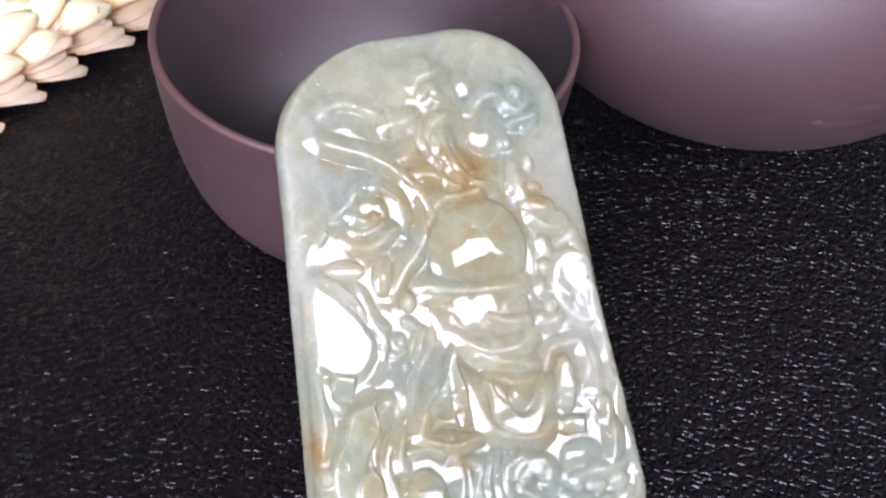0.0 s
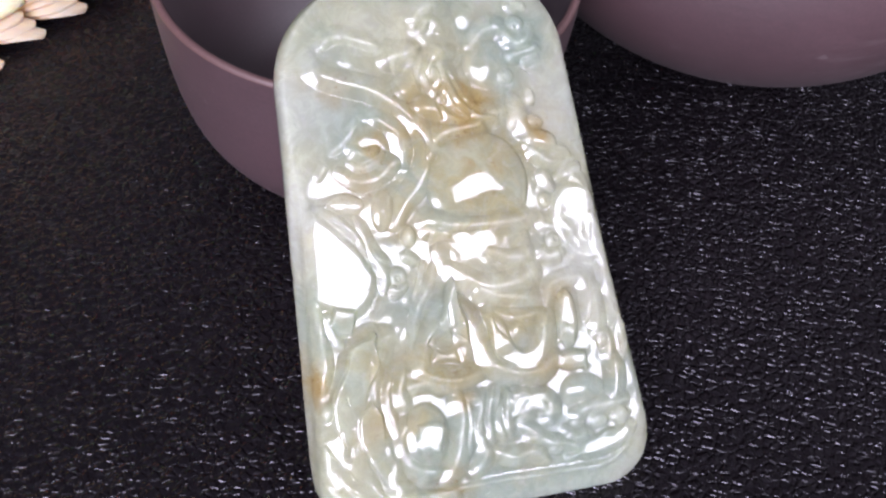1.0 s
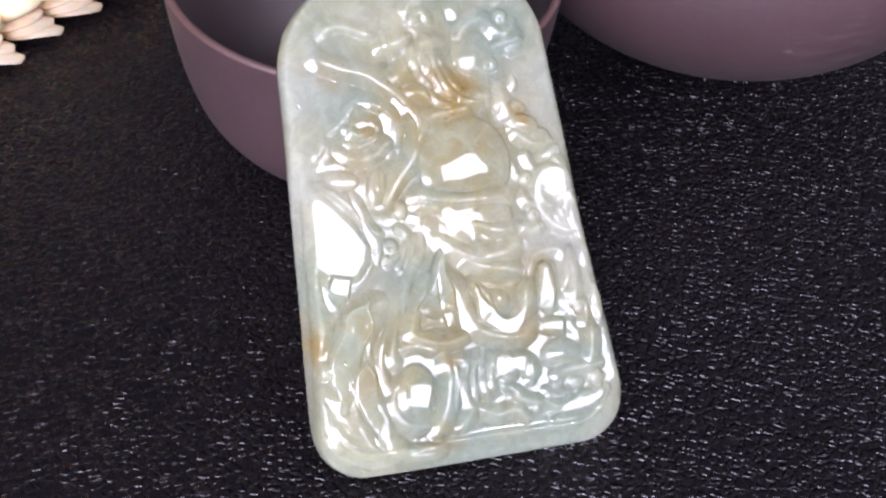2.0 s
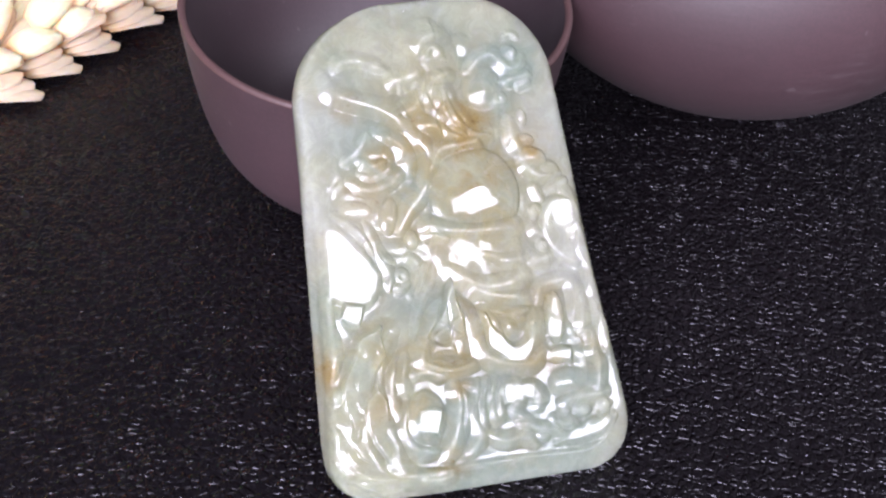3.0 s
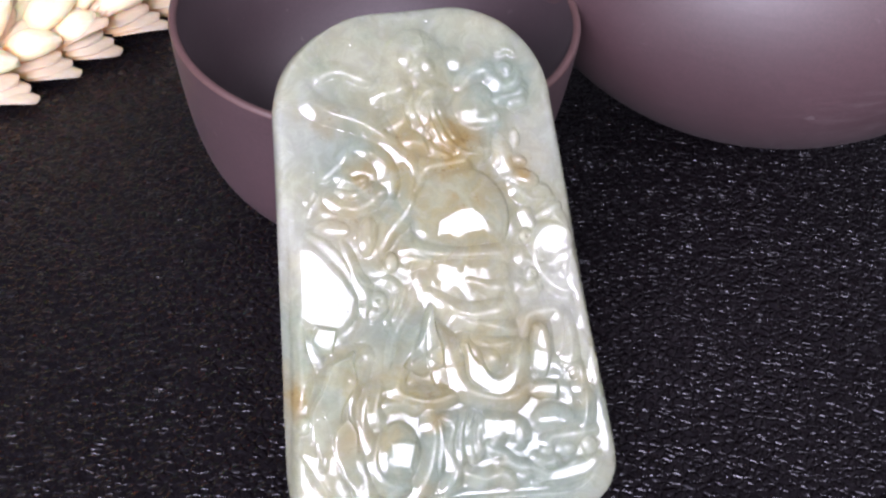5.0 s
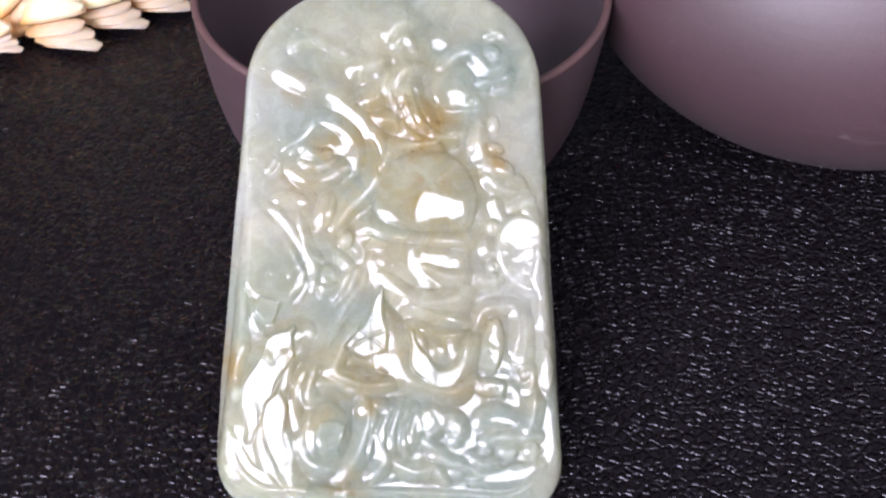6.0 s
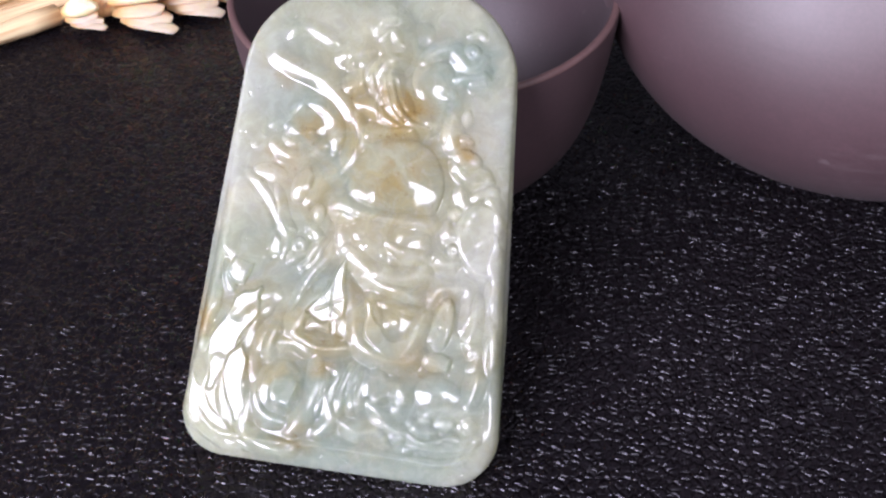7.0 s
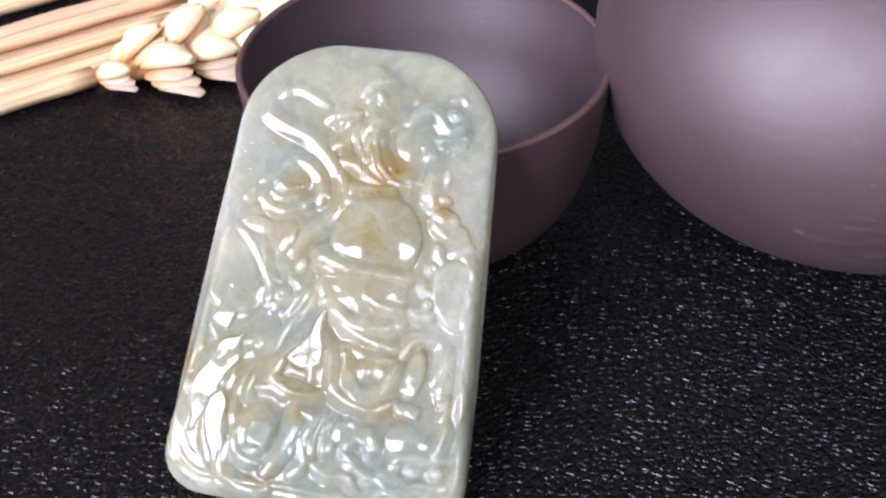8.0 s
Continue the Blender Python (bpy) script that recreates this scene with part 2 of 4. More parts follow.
def straw_material(name, light, dark, root=None):
    """Dry straw, with fibres along z; root paints the warm glow between husks into the foot of a grain or husk, which
    is about a centimetre long.
    """
    m, nt, b = material(name, 0.5)
    co = coords(nt)
    stretch = nt.nodes.new("ShaderNodeMapping")
    stretch.inputs["Scale"].default_value = (1.0, 1.0, 0.06)
    nt.links.new(co, stretch.inputs["Vector"])
    grain = noise_tex(nt, stretch.outputs[0], 1100.0, 3.0)
    base = ramp(nt, grain, (0.3, dark), (0.65, light))
    info = nt.nodes.new("ShaderNodeObjectInfo")
    base = mix(nt, maths(nt, "MULTIPLY", info.outputs["Random"], 0.35), base, dark)
    if root:
        split = nt.nodes.new("ShaderNodeSeparateXYZ")
        nt.links.new(co, split.inputs[0])
        low = node(nt, "ShaderNodeMapRange")
        low.interpolation_type = "SMOOTHSTEP"
        for k, v in ((1, 0.0), (2, 0.006), (3, 0.9), (4, 0.0)):
            low.inputs[k].default_value = v
        nt.links.new(split.outputs[2], low.inputs[0])
        base = mix(nt, low.outputs[0], base, root)
    nt.links.new(base, b.inputs["Base Color"])
    b.inputs["Subsurface Weight"].default_value = 0.6
    b.inputs["Subsurface Radius"].default_value = (1.0, 0.5, 0.25)
    b.inputs["Subsurface Scale"].default_value = 0.004
    bump(nt, b, grain, 0.3, 0.0003)
    return m


def stem_material():
    """Straw whose fibres run along the bundle."""
    m, nt, b = material("straw_stem", 0.38)
    turn, stretch = nt.nodes.new("ShaderNodeMapping"), nt.nodes.new("ShaderNodeMapping")
    turn.inputs["Rotation"].default_value = (0, 0, math.atan2(0.45, 0.893))
    stretch.inputs["Scale"].default_value = (1.0, 0.02, 1.0)
    nt.links.new(coords(nt), turn.inputs["Vector"])
    nt.links.new(turn.outputs[0], stretch.inputs["Vector"])
    fibre = noise_tex(nt, stretch.outputs[0], 1500.0, 3.0)
    base = ramp(nt, fibre, (0.3, (0.64, 0.40, 0.19)), (0.6, (0.88, 0.70, 0.42)))
    info = nt.nodes.new("ShaderNodeObjectInfo")
    base = mix(nt, maths(nt, "MULTIPLY", info.outputs["Random"], 0.5), base, (0.70, 0.42, 0.30))
    nt.links.new(base, b.inputs["Base Color"])
    bump(nt, b, fibre, 0.25, 0.0002)
    return m


def wall_material(name, tone):
    m, nt, b = material(name, 0.8)
    co = coords(nt)
    base = ramp(nt, noise_tex(nt, co, 2.0, 5.0), (0.3, tuple(0.92 * c for c in tone)), (0.7, tone))
    nt.links.new(base, b.inputs["Base Color"])
    bump(nt, b, noise_tex(nt, co, 160.0, 3.0), 0.2, 0.002)
    return m


JADE = jade_material()
CLAY = clay_material("purple_clay", (0.068, 0.031, 0.036), 0.58)
# the cup's own clay, with the shade of its inside put into the colour
CLAY_SHADE = clay_material("shaded_inner_clay", (0.044, 0.021, 0.027), 0.54)
CLAY_LIP = clay_material("paler_purple_clay", (0.120, 0.056, 0.052), 0.50)
CLAY_POT = clay_material("satin_purple_clay", (0.064, 0.027, 0.032), 0.60, True)
LEATHER = mat_material()
STRAW_GLOW = straw_material("glow_straw", (0.72, 0.45, 0.22), (0.55, 0.29, 0.12))
STEM = stem_material()
HUSK = straw_material("dry_husk", (0.86, 0.57, 0.39), (0.70, 0.39, 0.24), (0.72, 0.33, 0.12))
KERNEL = straw_material("pale_grain", (0.97, 0.86, 0.62), (0.92, 0.72, 0.44), (0.80, 0.40, 0.12))
# unseen east wall: kept pale as an added bounce for mat and pot
BOUNCE = wall_material("bounce_plaster", (0.50, 0.475, 0.46))
PLASTER = wall_material("plaster", (0.08, 0.078, 0.083))
WHITE = wall_material("grey_ceiling_paint", (0.22, 0.22, 0.23))
WOOD = wall_material("dark_wood", (0.10, 0.07, 0.05))


# ---- mesh helpers ----
def part(name, bm, mat, parent=None, label="", smooth=True):
    me = bpy.data.meshes.new(name)
    bm.to_mesh(me)
    bm.free()
    if smooth:
        me.polygons.foreach_set("use_smooth", [True] * len(me.polygons))
    me.materials.append(mat)
    ob = new(name, me)
    ob.parent = parent
    return tagged(ob, label) if label else ob


def box(bm, lo, hi, m=None):
    c = [(a + b) / 2 for a, b in zip(lo, hi)]
    s = [b - a for a, b in zip(lo, hi)]
    bmesh.ops.create_cube(bm, size=1, matrix=(m or Matrix()) @ Matrix.Translation(c) @ Matrix.Diagonal((*s, 1)))


def smooth_path(points, steps=8):
    """A Catmull-Rom curve through the points."""
    p = [np.array(q, float) for q in points]
    p = [2 * p[0] - p[1], *p, 2 * p[-1] - p[-2]]
    out = []
    for i in range(1, len(p) - 2):
        for k in range(steps):
            t = k / steps
            out.append(0.5 * (2 * p[i] + (p[i + 1] - p[i - 1]) * t + (2 * p[i - 1] - 5 * p[i] + 4 * p[i + 1] - p[i + 2]) * t * t
                              + (3 * p[i] - p[i - 1] - 3 * p[i + 1] + p[i + 2]) * t ** 3))
    out.append(p[-2])
    return out


def lathe(profile, turns=128, wobble=0.0):
    """A surface of revolution round z from (radius, height) pairs."""
    bm = bmesh.new()
    rings = []
    for r, z in profile:
        if r < 1e-6:
            rings.append([bm.verts.new((0, 0, z))])
            continue
        rings.append([bm.verts.new((r * (1 + wobble * math.sin(3 * a + 20 * z)) * math.cos(a), r * (1 + wobble * math.sin(2 * a + 1)) * math.sin(a), z))
                      for a in (2 * math.pi * k / turns for k in range(turns))])
    for a, b in zip(rings, rings[1:]):
        for k in range(turns):
            j = (k + 1) % turns
            if len(a) == 1:
                bm.faces.new((a[0], b[j], b[k]))
            elif len(b) == 1:
                bm.faces.new((a[k], a[j], b[0]))
            else:
                bm.faces.new((a[k], a[j], b[j], b[k]))
    bmesh.ops.recalc_face_normals(bm, faces=bm.faces)
    return bm


# ---- the room round the table ----
def holed_wall(name, spans, left, right, low, high, thick):
    """A wall along the room's -y side, from left to right, with openings through it, listed from left to right."""
    bm = bmesh.new()
    plain = []
    for x0, x1, z0, z1 in spans:
        plain += [((left, low), (x0, high)), ((x0, low), (x1, z0)), ((x0, z1), (x1, high))]
        left = x1
    for lo, hi in [*plain, ((left, low), (right, high))]:
        box(bm, (lo[0], WALL_Y - thick, lo[1]), (hi[0], WALL_Y - 0.002, hi[1]), ROOM)
    tagged(part(name, bm, PLASTER, smooth=False), kind="structure")


def room():
    east, north, low, high, thick = EAST_X, 1.6, -0.75, 2.4, 0.12
    spans = {
        "wall_north": ((WALL_X, north, low), (east, north + thick, high)),
        "wall_west": ((WALL_X - thick, WALL_Y, low), (WALL_X, north, high)),
        "wall_east": ((east, WALL_Y, low), (east + thick, north, high)),
        "floor": ((WALL_X, WALL_Y, low - thick), (east, north, low)),
        "ceiling": ((WALL_X, WALL_Y, high), (east, north, high + thick)),
    }
    for name, (lo, hi) in spans.items():
        bm = bmesh.new()
        box(bm, lo, hi, ROOM)
        tagged(part(name, bm, {"floor": WOOD, "ceiling": WHITE, "wall_east": BOUNCE}.get(name, PLASTER), smooth=False), kind="structure")
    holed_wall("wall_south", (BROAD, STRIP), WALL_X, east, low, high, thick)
    bm = bmesh.new()
    box(bm, (-0.66, -0.6, -0.045), (0.9, 0.9, -0.004), ROOM)
    for x in (-0.62, 0.8):
        for y in (-0.55, 0.8):
            box(bm, (x, y, -0.75), (x + 0.06, y + 0.06, -0.045), ROOM)
    tagged(part("table", bm, WOOD, smooth=False), kind="structure")


def mat():
    bm = bmesh.new()
    box(bm, (-0.64, -0.58, -0.0035), (0.88, 0.88, 0.0), ROOM)
    bmesh.ops.bevel(bm, geom=[e for e in bm.edges], offset=0.0008, segments=2, affect="EDGES")
    tagged(part("ground", bm, LEATHER, smooth=False), "black grained leather mat on the table", kind="structure")


room()
mat()

# ---- the jade plaque ----
def eased(t):
    t = np.clip(t, 0, 1)
    return t * t * (3 - 2 * t)


def ground(x, y):
    """How far the plain ground of the face lies before the plaque's middle plane, in mm: it sinks towards the top, and swells in the lower half but for one side."""
    return -1.15 - 0.052 * y + 1.3 * eased((-y - 2) / 25) * eased((x + 23) / 15)


def rounded_outline(corners, count):
    """A closed outline with round corners: corners as (x, y, radius), anticlockwise; count points, evenly spaced."""
    pts = []
    n = len(corners)
    for i, (x, y, r) in enumerate(corners):
        p, a, b = np.array([x, y]), np.array(corners[i - 1][:2]), np.array(corners[(i + 1) % n][:2])
        da, db = (a - p) / np.linalg.norm(a - p), (b - p) / np.linalg.norm(b - p)
        half = math.acos(float(np.clip(da @ db, -1, 1))) / 2
        s, e = p + da * r / math.tan(half), p + db * r / math.tan(half)
        c = p + (da + db) / np.linalg.norm(da + db) * r / math.sin(half)
        a0, a1 = math.atan2(*(s - c)[::-1]), math.atan2(*(e - c)[::-1])
        a1 = a0 + (a1 - a0 + math.pi) % (2 * math.pi) - math.pi
        pts += [c + r * np.array([math.cos(a0 + (a1 - a0) * k / 24), math.sin(a0 + (a1 - a0) * k / 24)]) for k in range(25)]
    pts = np.array(pts)
    d = np.r_[0, np.cumsum(np.linalg.norm(np.diff(np.r_[pts, pts[:1]], axis=0), axis=1))]
    loop = np.r_[pts, pts[:1]]
    at = np.linspace(0, d[-1], count, endpoint=False)
    return np.stack([np.interp(at, d, loop[:, 0]), np.interp(at, d, loop[:, 1])], 1)


def carving(x, y):
    """The height of the abstract carved relief over the plain ground, in mm: rounded forms that overlap with creases between them."""
    h = 0.30 * np.clip(1.5 - 1.5 * (((x - 1) / 19) ** 2 + ((y + 3) / 31) ** 2), 0, 1)

    def join(e, soft=0.10):
        h[:] = 0.5 * (h + e + np.sqrt((h - e) ** 2 + soft * soft)) - 0.5 * soft * np.exp(-((h - e) / soft) ** 2)

    def blob(cx, cy, rx, ry, top, turn=0, power=0.8):
        c, s = math.cos(radians(turn)), math.sin(radians(turn))
        u, v = ((x - cx) * c + (y - cy) * s) / rx, ((y - cy) * c - (x - cx) * s) / ry
        r = u * u + v * v
        level = top + 1.5 * (ground(cx, cy) - ground(x, y))       # the tops lie level, whatever the ground's slant
        join(np.where(r < 1, level * np.clip(1 - r, 0, 1) ** power, -2.0 * np.minimum(r - 1, 1)))

    def along(points):
        """The distance to a smooth line through the points, and how far along it, 0 to 1, the nearest place lies."""
        path = smooth_path(points, 5)
        best, at = np.full_like(x, 99.0), np.zeros_like(x)
        for k, (a, b) in enumerate(zip(path, path[1:])):
            d = b - a
            px, py = x - a[0], y - a[1]
            t = np.clip((px * d[0] + py * d[1]) / max(d @ d, 1e-9), 0, 1)
            r = np.hypot(px - t * d[0], py - t * d[1])
            at = np.where(r < best, (k + t) / (len(path) - 1), at)
            best = np.minimum(best, r)
        return best, at

    def tube(width, top, *points):
        width *= 0.6
        d, at = along(points)
        end = np.clip(np.minimum(at, 1 - at) / 0.2, 0, 1)
        join(top - 0.55 * (1 - end) ** 2 - 0.95 * (np.hypot(width, d) - width))

    def groove(width, depth, *points):
        d, _ = along(points)
        h[:] -= depth * np.exp(-(d / width) ** 2)

    def pad(cx, cy, rx, ry, top, lean):
        """A field left flat, at its own slant."""
        r = ((x - cx + 0.12 * (y - cy)) / rx) ** 2 + ((y - cy) / ry) ** 2
        m = np.clip(2.4 - 2.4 * r, 0, 1)
        m = m * m * (3 - 2 * m)
        h[:] = h * (1 - m) + (top + lean * (y - cy)) * m

    def slanted(top, gx, gy, at):
        """A plane of its own slant through a place, as height over the ground."""
        return top + (ground(*at) - ground(x, y) + gx * (x - at[0]) + gy * (y - at[1])) / 0.54

    def lay(inner, level):
        """Cut the relief down, or fill it, to a level inside an edge: inner is the distance within it."""
        m = eased((inner + 0.25 * np.sin(0.8 * x + 0.5 * y) + 0.2 * np.sin(1.0 * y - 0.6 * x + 1)) / 0.6 + 0.5)
        h[:] = h * (1 - m) + (level + 0.012 * np.sin(1.3 * x - 0.7 * y) * np.sin(1.1 * y + 0.4 * x)) * m

    def band(width, top, gx, gy, *points):
        d, at = along(points)
        taper = np.clip(np.minimum(at, 1 - at) / 0.25, 0.3, 1)
        lay(width * taper - d, slanted(top, gx, gy, points[len(points) // 2]))

    def facet(top, gx, gy, *corners):
        inner = np.full_like(x, 99.0)
        for (ax, ay), (bx, by) in zip(corners, corners[1:] + corners[:1]):
            inner = np.minimum(inner, ((bx - ax) * (y - ay) - (by - ay) * (x - ax)) / math.hypot(bx - ax, by - ay))
        mid = (sum(c[0] for c in corners) / len(corners), sum(c[1] for c in corners) / len(corners))
        lay(inner, slanted(top, gx, gy, mid))

    # flat fields beside the figure and raised strips along the long sides
    pad(-14.9, -0.6, 5.6, 7.6, 1.2, 0.080)
    pad(18.7, -3.4, 4.4, 6.0, 1.4, 0.080)
    tube(0.8, 0.95, (-18.3, 3.5), (-18.9, -2.7), (-19, -8.9), (-19.2, -12.4), (-20.5, -15.6))
    tube(1.1, 0.95, (19.9, -5.9), (20.3, -8.5), (20.1, -12.7), (19.9, -17.6), (19.6, -21.7))
    tube(1.0, 1.1, (-22.6, -22.4), (-22.2, -26.3), (-20.8, -29.5))
    # upper middle: a hood-like boss with fine pleats below
    blob(4.1, 25, 4.8, 5.9, 1.5, -12, 0.7)
    blob(4.2, 26.6, 2.3, 2.6, 1.75, -12, 0.7)
    tube(0.5, 2.3, (3, 26), (3.6, 27.5), (4.9, 28.1), (6.1, 28.1))
    tube(0.4, 2.1, (3.4, 24.9), (5.1, 26.3), (6.3, 24.6))
    tube(0.5, 2.3, (-1.3, 22.8), (0.4, 22.8), (2.6, 23.4))
    tube(0.5, 2.2, (2.9, 22.4), (2, 20.4), (0.7, 18.6), (-0.8, 18.1))
    tube(0.5, 2.3, (6.1, 22.3), (4.2, 21.6), (2.9, 19.8), (2.8, 18.2))
    tube(0.7, 2.4, (5, 20.6), (4.6, 18.5), (5.4, 16.1), (7, 13.6))
    tube(0.6, 2, (0.4, 16), (2.8, 15.2), (4.6, 13.7), (6.7, 12.4))
    tube(0.5, 1.9, (7.1, 13.7), (9, 12.9), (11.3, 13))
    tube(0.5, 2, (1.6, 10.8), (2.8, 11.9), (5.2, 12), (7.7, 12), (8.8, 12.5))
    # bean-shaped scroll and a long flowing band
    blob(-5.8, 23.1, 4.8, 2.8, 0.65, -30, 0.7)
    tube(0.6, 1.15, (-9.5, 25.7), (-8.3, 26.6), (-6.2, 26.5), (-4, 25.4), (-2.3, 24.3))
    tube(0.5, 0.6, (-8.3, 24), (-7.1, 23.1), (-5.7, 21.7))
    tube(1.1, 1.5, (-11.9, 25.2), (-10.7, 22.9), (-8, 21.2), (-5.2, 19.8), (-3.2, 18.3), (-1.2, 16.2), (0.1, 13.9), (0.3, 10.8), (-0.4, 8.1), (-1.8, 6.2), (-3.9, 4.5), (-5.9, 2.2))
    tube(0.7, 1.75, (-0.2, 15), (0.7, 13), (1.3, 10.7), (0.2, 8.7))
    tube(0.7, 1.6, (-5.8, 15.9), (-4.2, 15.1), (-2.8, 13.5), (-2.3, 11.5), (-2.5, 9.6))
    tube(0.5, 1.25, (-3.5, 14.5), (-2.6, 12.4), (-2.9, 10))
    tube(0.7, 1.25, (-2.7, 10), (-4.2, 9.7), (-5.6, 8.8), (-7.2, 8.3), (-9.2, 8.5), (-11.1, 10.1))
    blob(-6.2, 13, 3.1, 3.2, 1, -12, 0.7)
    tube(0.5, 1.1, (-9.6, 10.9), (-8.3, 10.1), (-6.2, 10.4), (-4.5, 11.2))
    tube(0.6, 0.7, (-12.1, 12.5), (-9.8, 13.7), (-8.3, 15), (-7.2, 16.4))
    tube(0.5, 0.6, (-14.3, 9.7), (-13.3, 10.8), (-12.6, 11.6))
    blob(-11.6, 6, 2.6, 1.4, 0.9, -12, 0.3)
    tube(0.5, 0.95, (-12.5, 4.5), (-11.3, 3.3), (-10.9, 1.9))
    tube(0.5, 1.2, (-10.7, 4.1), (-10.3, 2.2), (-9.9, 0.4), (-9.2, -1.4), (-8, -2.2))
    tube(0.5, 0.7, (-15.9, 6.9), (-15.1, 5.1), (-12.5, 3.5))
    groove(0.5, 0.35, (-15.4, 5.9), (-13.5, 3.7), (-11.2, 0.2), (-10.2, -2.5))
    tube(0.5, 1, (-6.2, -1.6), (-5, -2.5), (-4.4, -3.6))
    # clouds beside the boss
    blob(11.3, 19.2, 3.2, 3.5, 0.85, -12, 0.6)
    blob(16.6, 23.3, 1.4, 1.4, 1.1, -12, 0.6)
    groove(0.2, 0.25, (16.5, 23.2), (16.6, 23.1))
    tube(0.5, 1.4, (9.9, 22), (11.8, 23.4), (13.6, 23.7), (14.8, 22.6), (16, 21.1), (17.5, 21.5), (18.2, 22.4))
    tube(0.5, 1.2, (14.3, 19.5), (16.2, 19.8), (17.9, 19.9), (18.8, 20.6))
    tube(0.5, 0.8, (16.1, 18.5), (17.3, 18.7), (18.9, 19.2))
    blob(13.5, 17.2, 1.3, 1.2, 0.8, -12, 0.5)
    groove(0.2, 0.3, (13.4, 17.1), (13.4, 17))
    tube(0.4, 0.5, (15.6, 25.7), (17.5, 26.2), (18.8, 25.1))
    blob(9.7, 26, 1.8, 1.8, 0.4, -12, 0.8)
    # large double boss with creases
    blob(6.1, 4.4, 6.9, 7.1, 2.6, -12, 0.42)
    blob(4.5, -3.2, 6.9, 5.5, 2, -12, 0.42)
    groove(0.5, 0.45, (-0.8, 2.5), (2, 1.3), (5.7, 0.4), (11.3, -0.1))
    tube(0.6, 2.35, (-1.5, 1.6), (1.2, 0.4), (5.3, -0.5), (10.6, -1.1))
    tube(0.5, 2.15, (-1.6, 0.4), (-0.4, -0.2), (0.9, -0.9))
    tube(0.6, 2.25, (4.5, -3.4), (6.3, -4.6), (8.2, -5.5), (10.1, -5.8))
    tube(0.9, 2.3, (-0.1, -4.5), (2, -7), (4.5, -8.4), (7.9, -8.6), (9.9, -8))
    tube(0.7, 2.05, (1.7, -7.5), (4.4, -9.5), (9.4, -11.5))
    # beads and knobs
    blob(-7, 4.2, 1.5, 2.8, 1.5, -18, 0.5)
    blob(-4.6, 0.3, 1.1, 1.5, 1.5, -12, 0.5)
    blob(-7.3, -4.3, 1.3, 1.4, 1.1, -12, 0.5)
    groove(0.3, 0.45, (-7.4, -4.4), (-7.3, -4.5))
    blob(14.7, 0.4, 1.2, 1.2, 1.45, -12, 0.45)
    groove(0.2, 0.3, (14.7, 0.4), (14.8, 0.3))
    blob(14.3, -4.8, 1.1, 1.2, 1.45, -12, 0.45)
    groove(0.2, 0.35, (14.4, -4.7), (14.5, -4.8))
    blob(16.1, 13.9, 0.8, 1.3, 1, -2, 0.6)
    blob(13.3, 11.6, 1.1, 1.8, 1.35, -12, 0.5)
    tube(0.5, 1.5, (13.9, 13.8), (13.7, 12), (14.1, 10.4), (14.4, 9))
    blob(15.9, 10.7, 1.3, 0.8, 1.25, -22, 0.5)
    blob(16.1, 8, 2.3, 1.5, 1.4, -22, 0.35)
    blob(18.1, 5.3, 1.8, 1.8, 1.2, -12, 0.5)
    tube(0.5, 1.35, (14.2, 7.9), (15.5, 6), (17, 5), (19.2, 4.9))
    blob(18.7, 3.1, 2.3, 1.2, 1.15, 18, 0.5)
    tube(0.4, 1.1, (15.2, 4.4), (15.4, 2.7), (16.2, 1))
    tube(0.5, 1.2, (13.4, -1.3), (13.7, -2.7), (15, -3.3), (15.5, -4.6))
    blob(-15.7, -7.9, 1.6, 1.9, 1.4, -12, 0.5)
    tube(0.4, 0.75, (-17.1, -5.9), (-17.3, -8.7), (-16.4, -11.3))
    blob(-20.3, -18.2, 1.1, 1.3, 1.2, -12, 0.6)
    # stepped rocks
    blob(13.1, -15.1, 1.5, 3.9, 1.75, -12, 0.3)
    blob(12.3, -20.3, 2.1, 1.3, 1.5, -2, 0.4)
    tube(0.5, 1.25, (10.9, -12.9), (12.2, -10.4), (14.7, -10), (16.6, -10.5), (16.9, -13.1), (15.9, -15.8))
    tube(0.5, 1.1, (16.1, -17.5), (17.9, -18.8), (17.2, -22.1))
    blob(17.3, -19, 1.1, 1.3, 1.2, -12, 0.5)
    blob(12.6, -24.7, 3.4, 2.5, 0.9, -12, 0.7)
    # pleated cloth over the middle
    blob(-2.9, -14.7, 4.6, 6.5, 1.5, -12, 0.7)
    tube(0.5, 1.9, (-0.6, -8.9), (-3, -10.8), (-5.4, -12.6), (-7.3, -15.1), (-7.3, -16.6), (-4.1, -18.3), (-0.4, -18.5))
    tube(0.6, 2, (-0.4, -9.3), (0.5, -12.3), (0.9, -15.1), (1.6, -17.7), (3.9, -19.4), (7.3, -20.3), (9.7, -19.2))
    groove(0.4, 0.5, (-6.8, -16.3), (-4.1, -16.2), (-1, -17.7), (-3.9, -17.9), (-6.7, -16.5))
    blob(6, -15.1, 3.4, 3.9, 1.8, -12, 0.5)
    tube(0.6, 2.2, (3.2, -11.6), (4.2, -14.3), (4.4, -16.9), (6.1, -18.4), (8.7, -17.2), (10.2, -14.1))
    blob(5.9, -15, 1.7, 2, 2.25, -12, 0.3)
    tube(0.5, 1.9, (3.3, -11.6), (6.2, -13), (9.2, -13.1))
    tube(0.6, 0.9, (-2.1, -3.3), (-3.6, -6.2), (-5.7, -8.4), (-7.4, -11.8), (-8.5, -16.6))
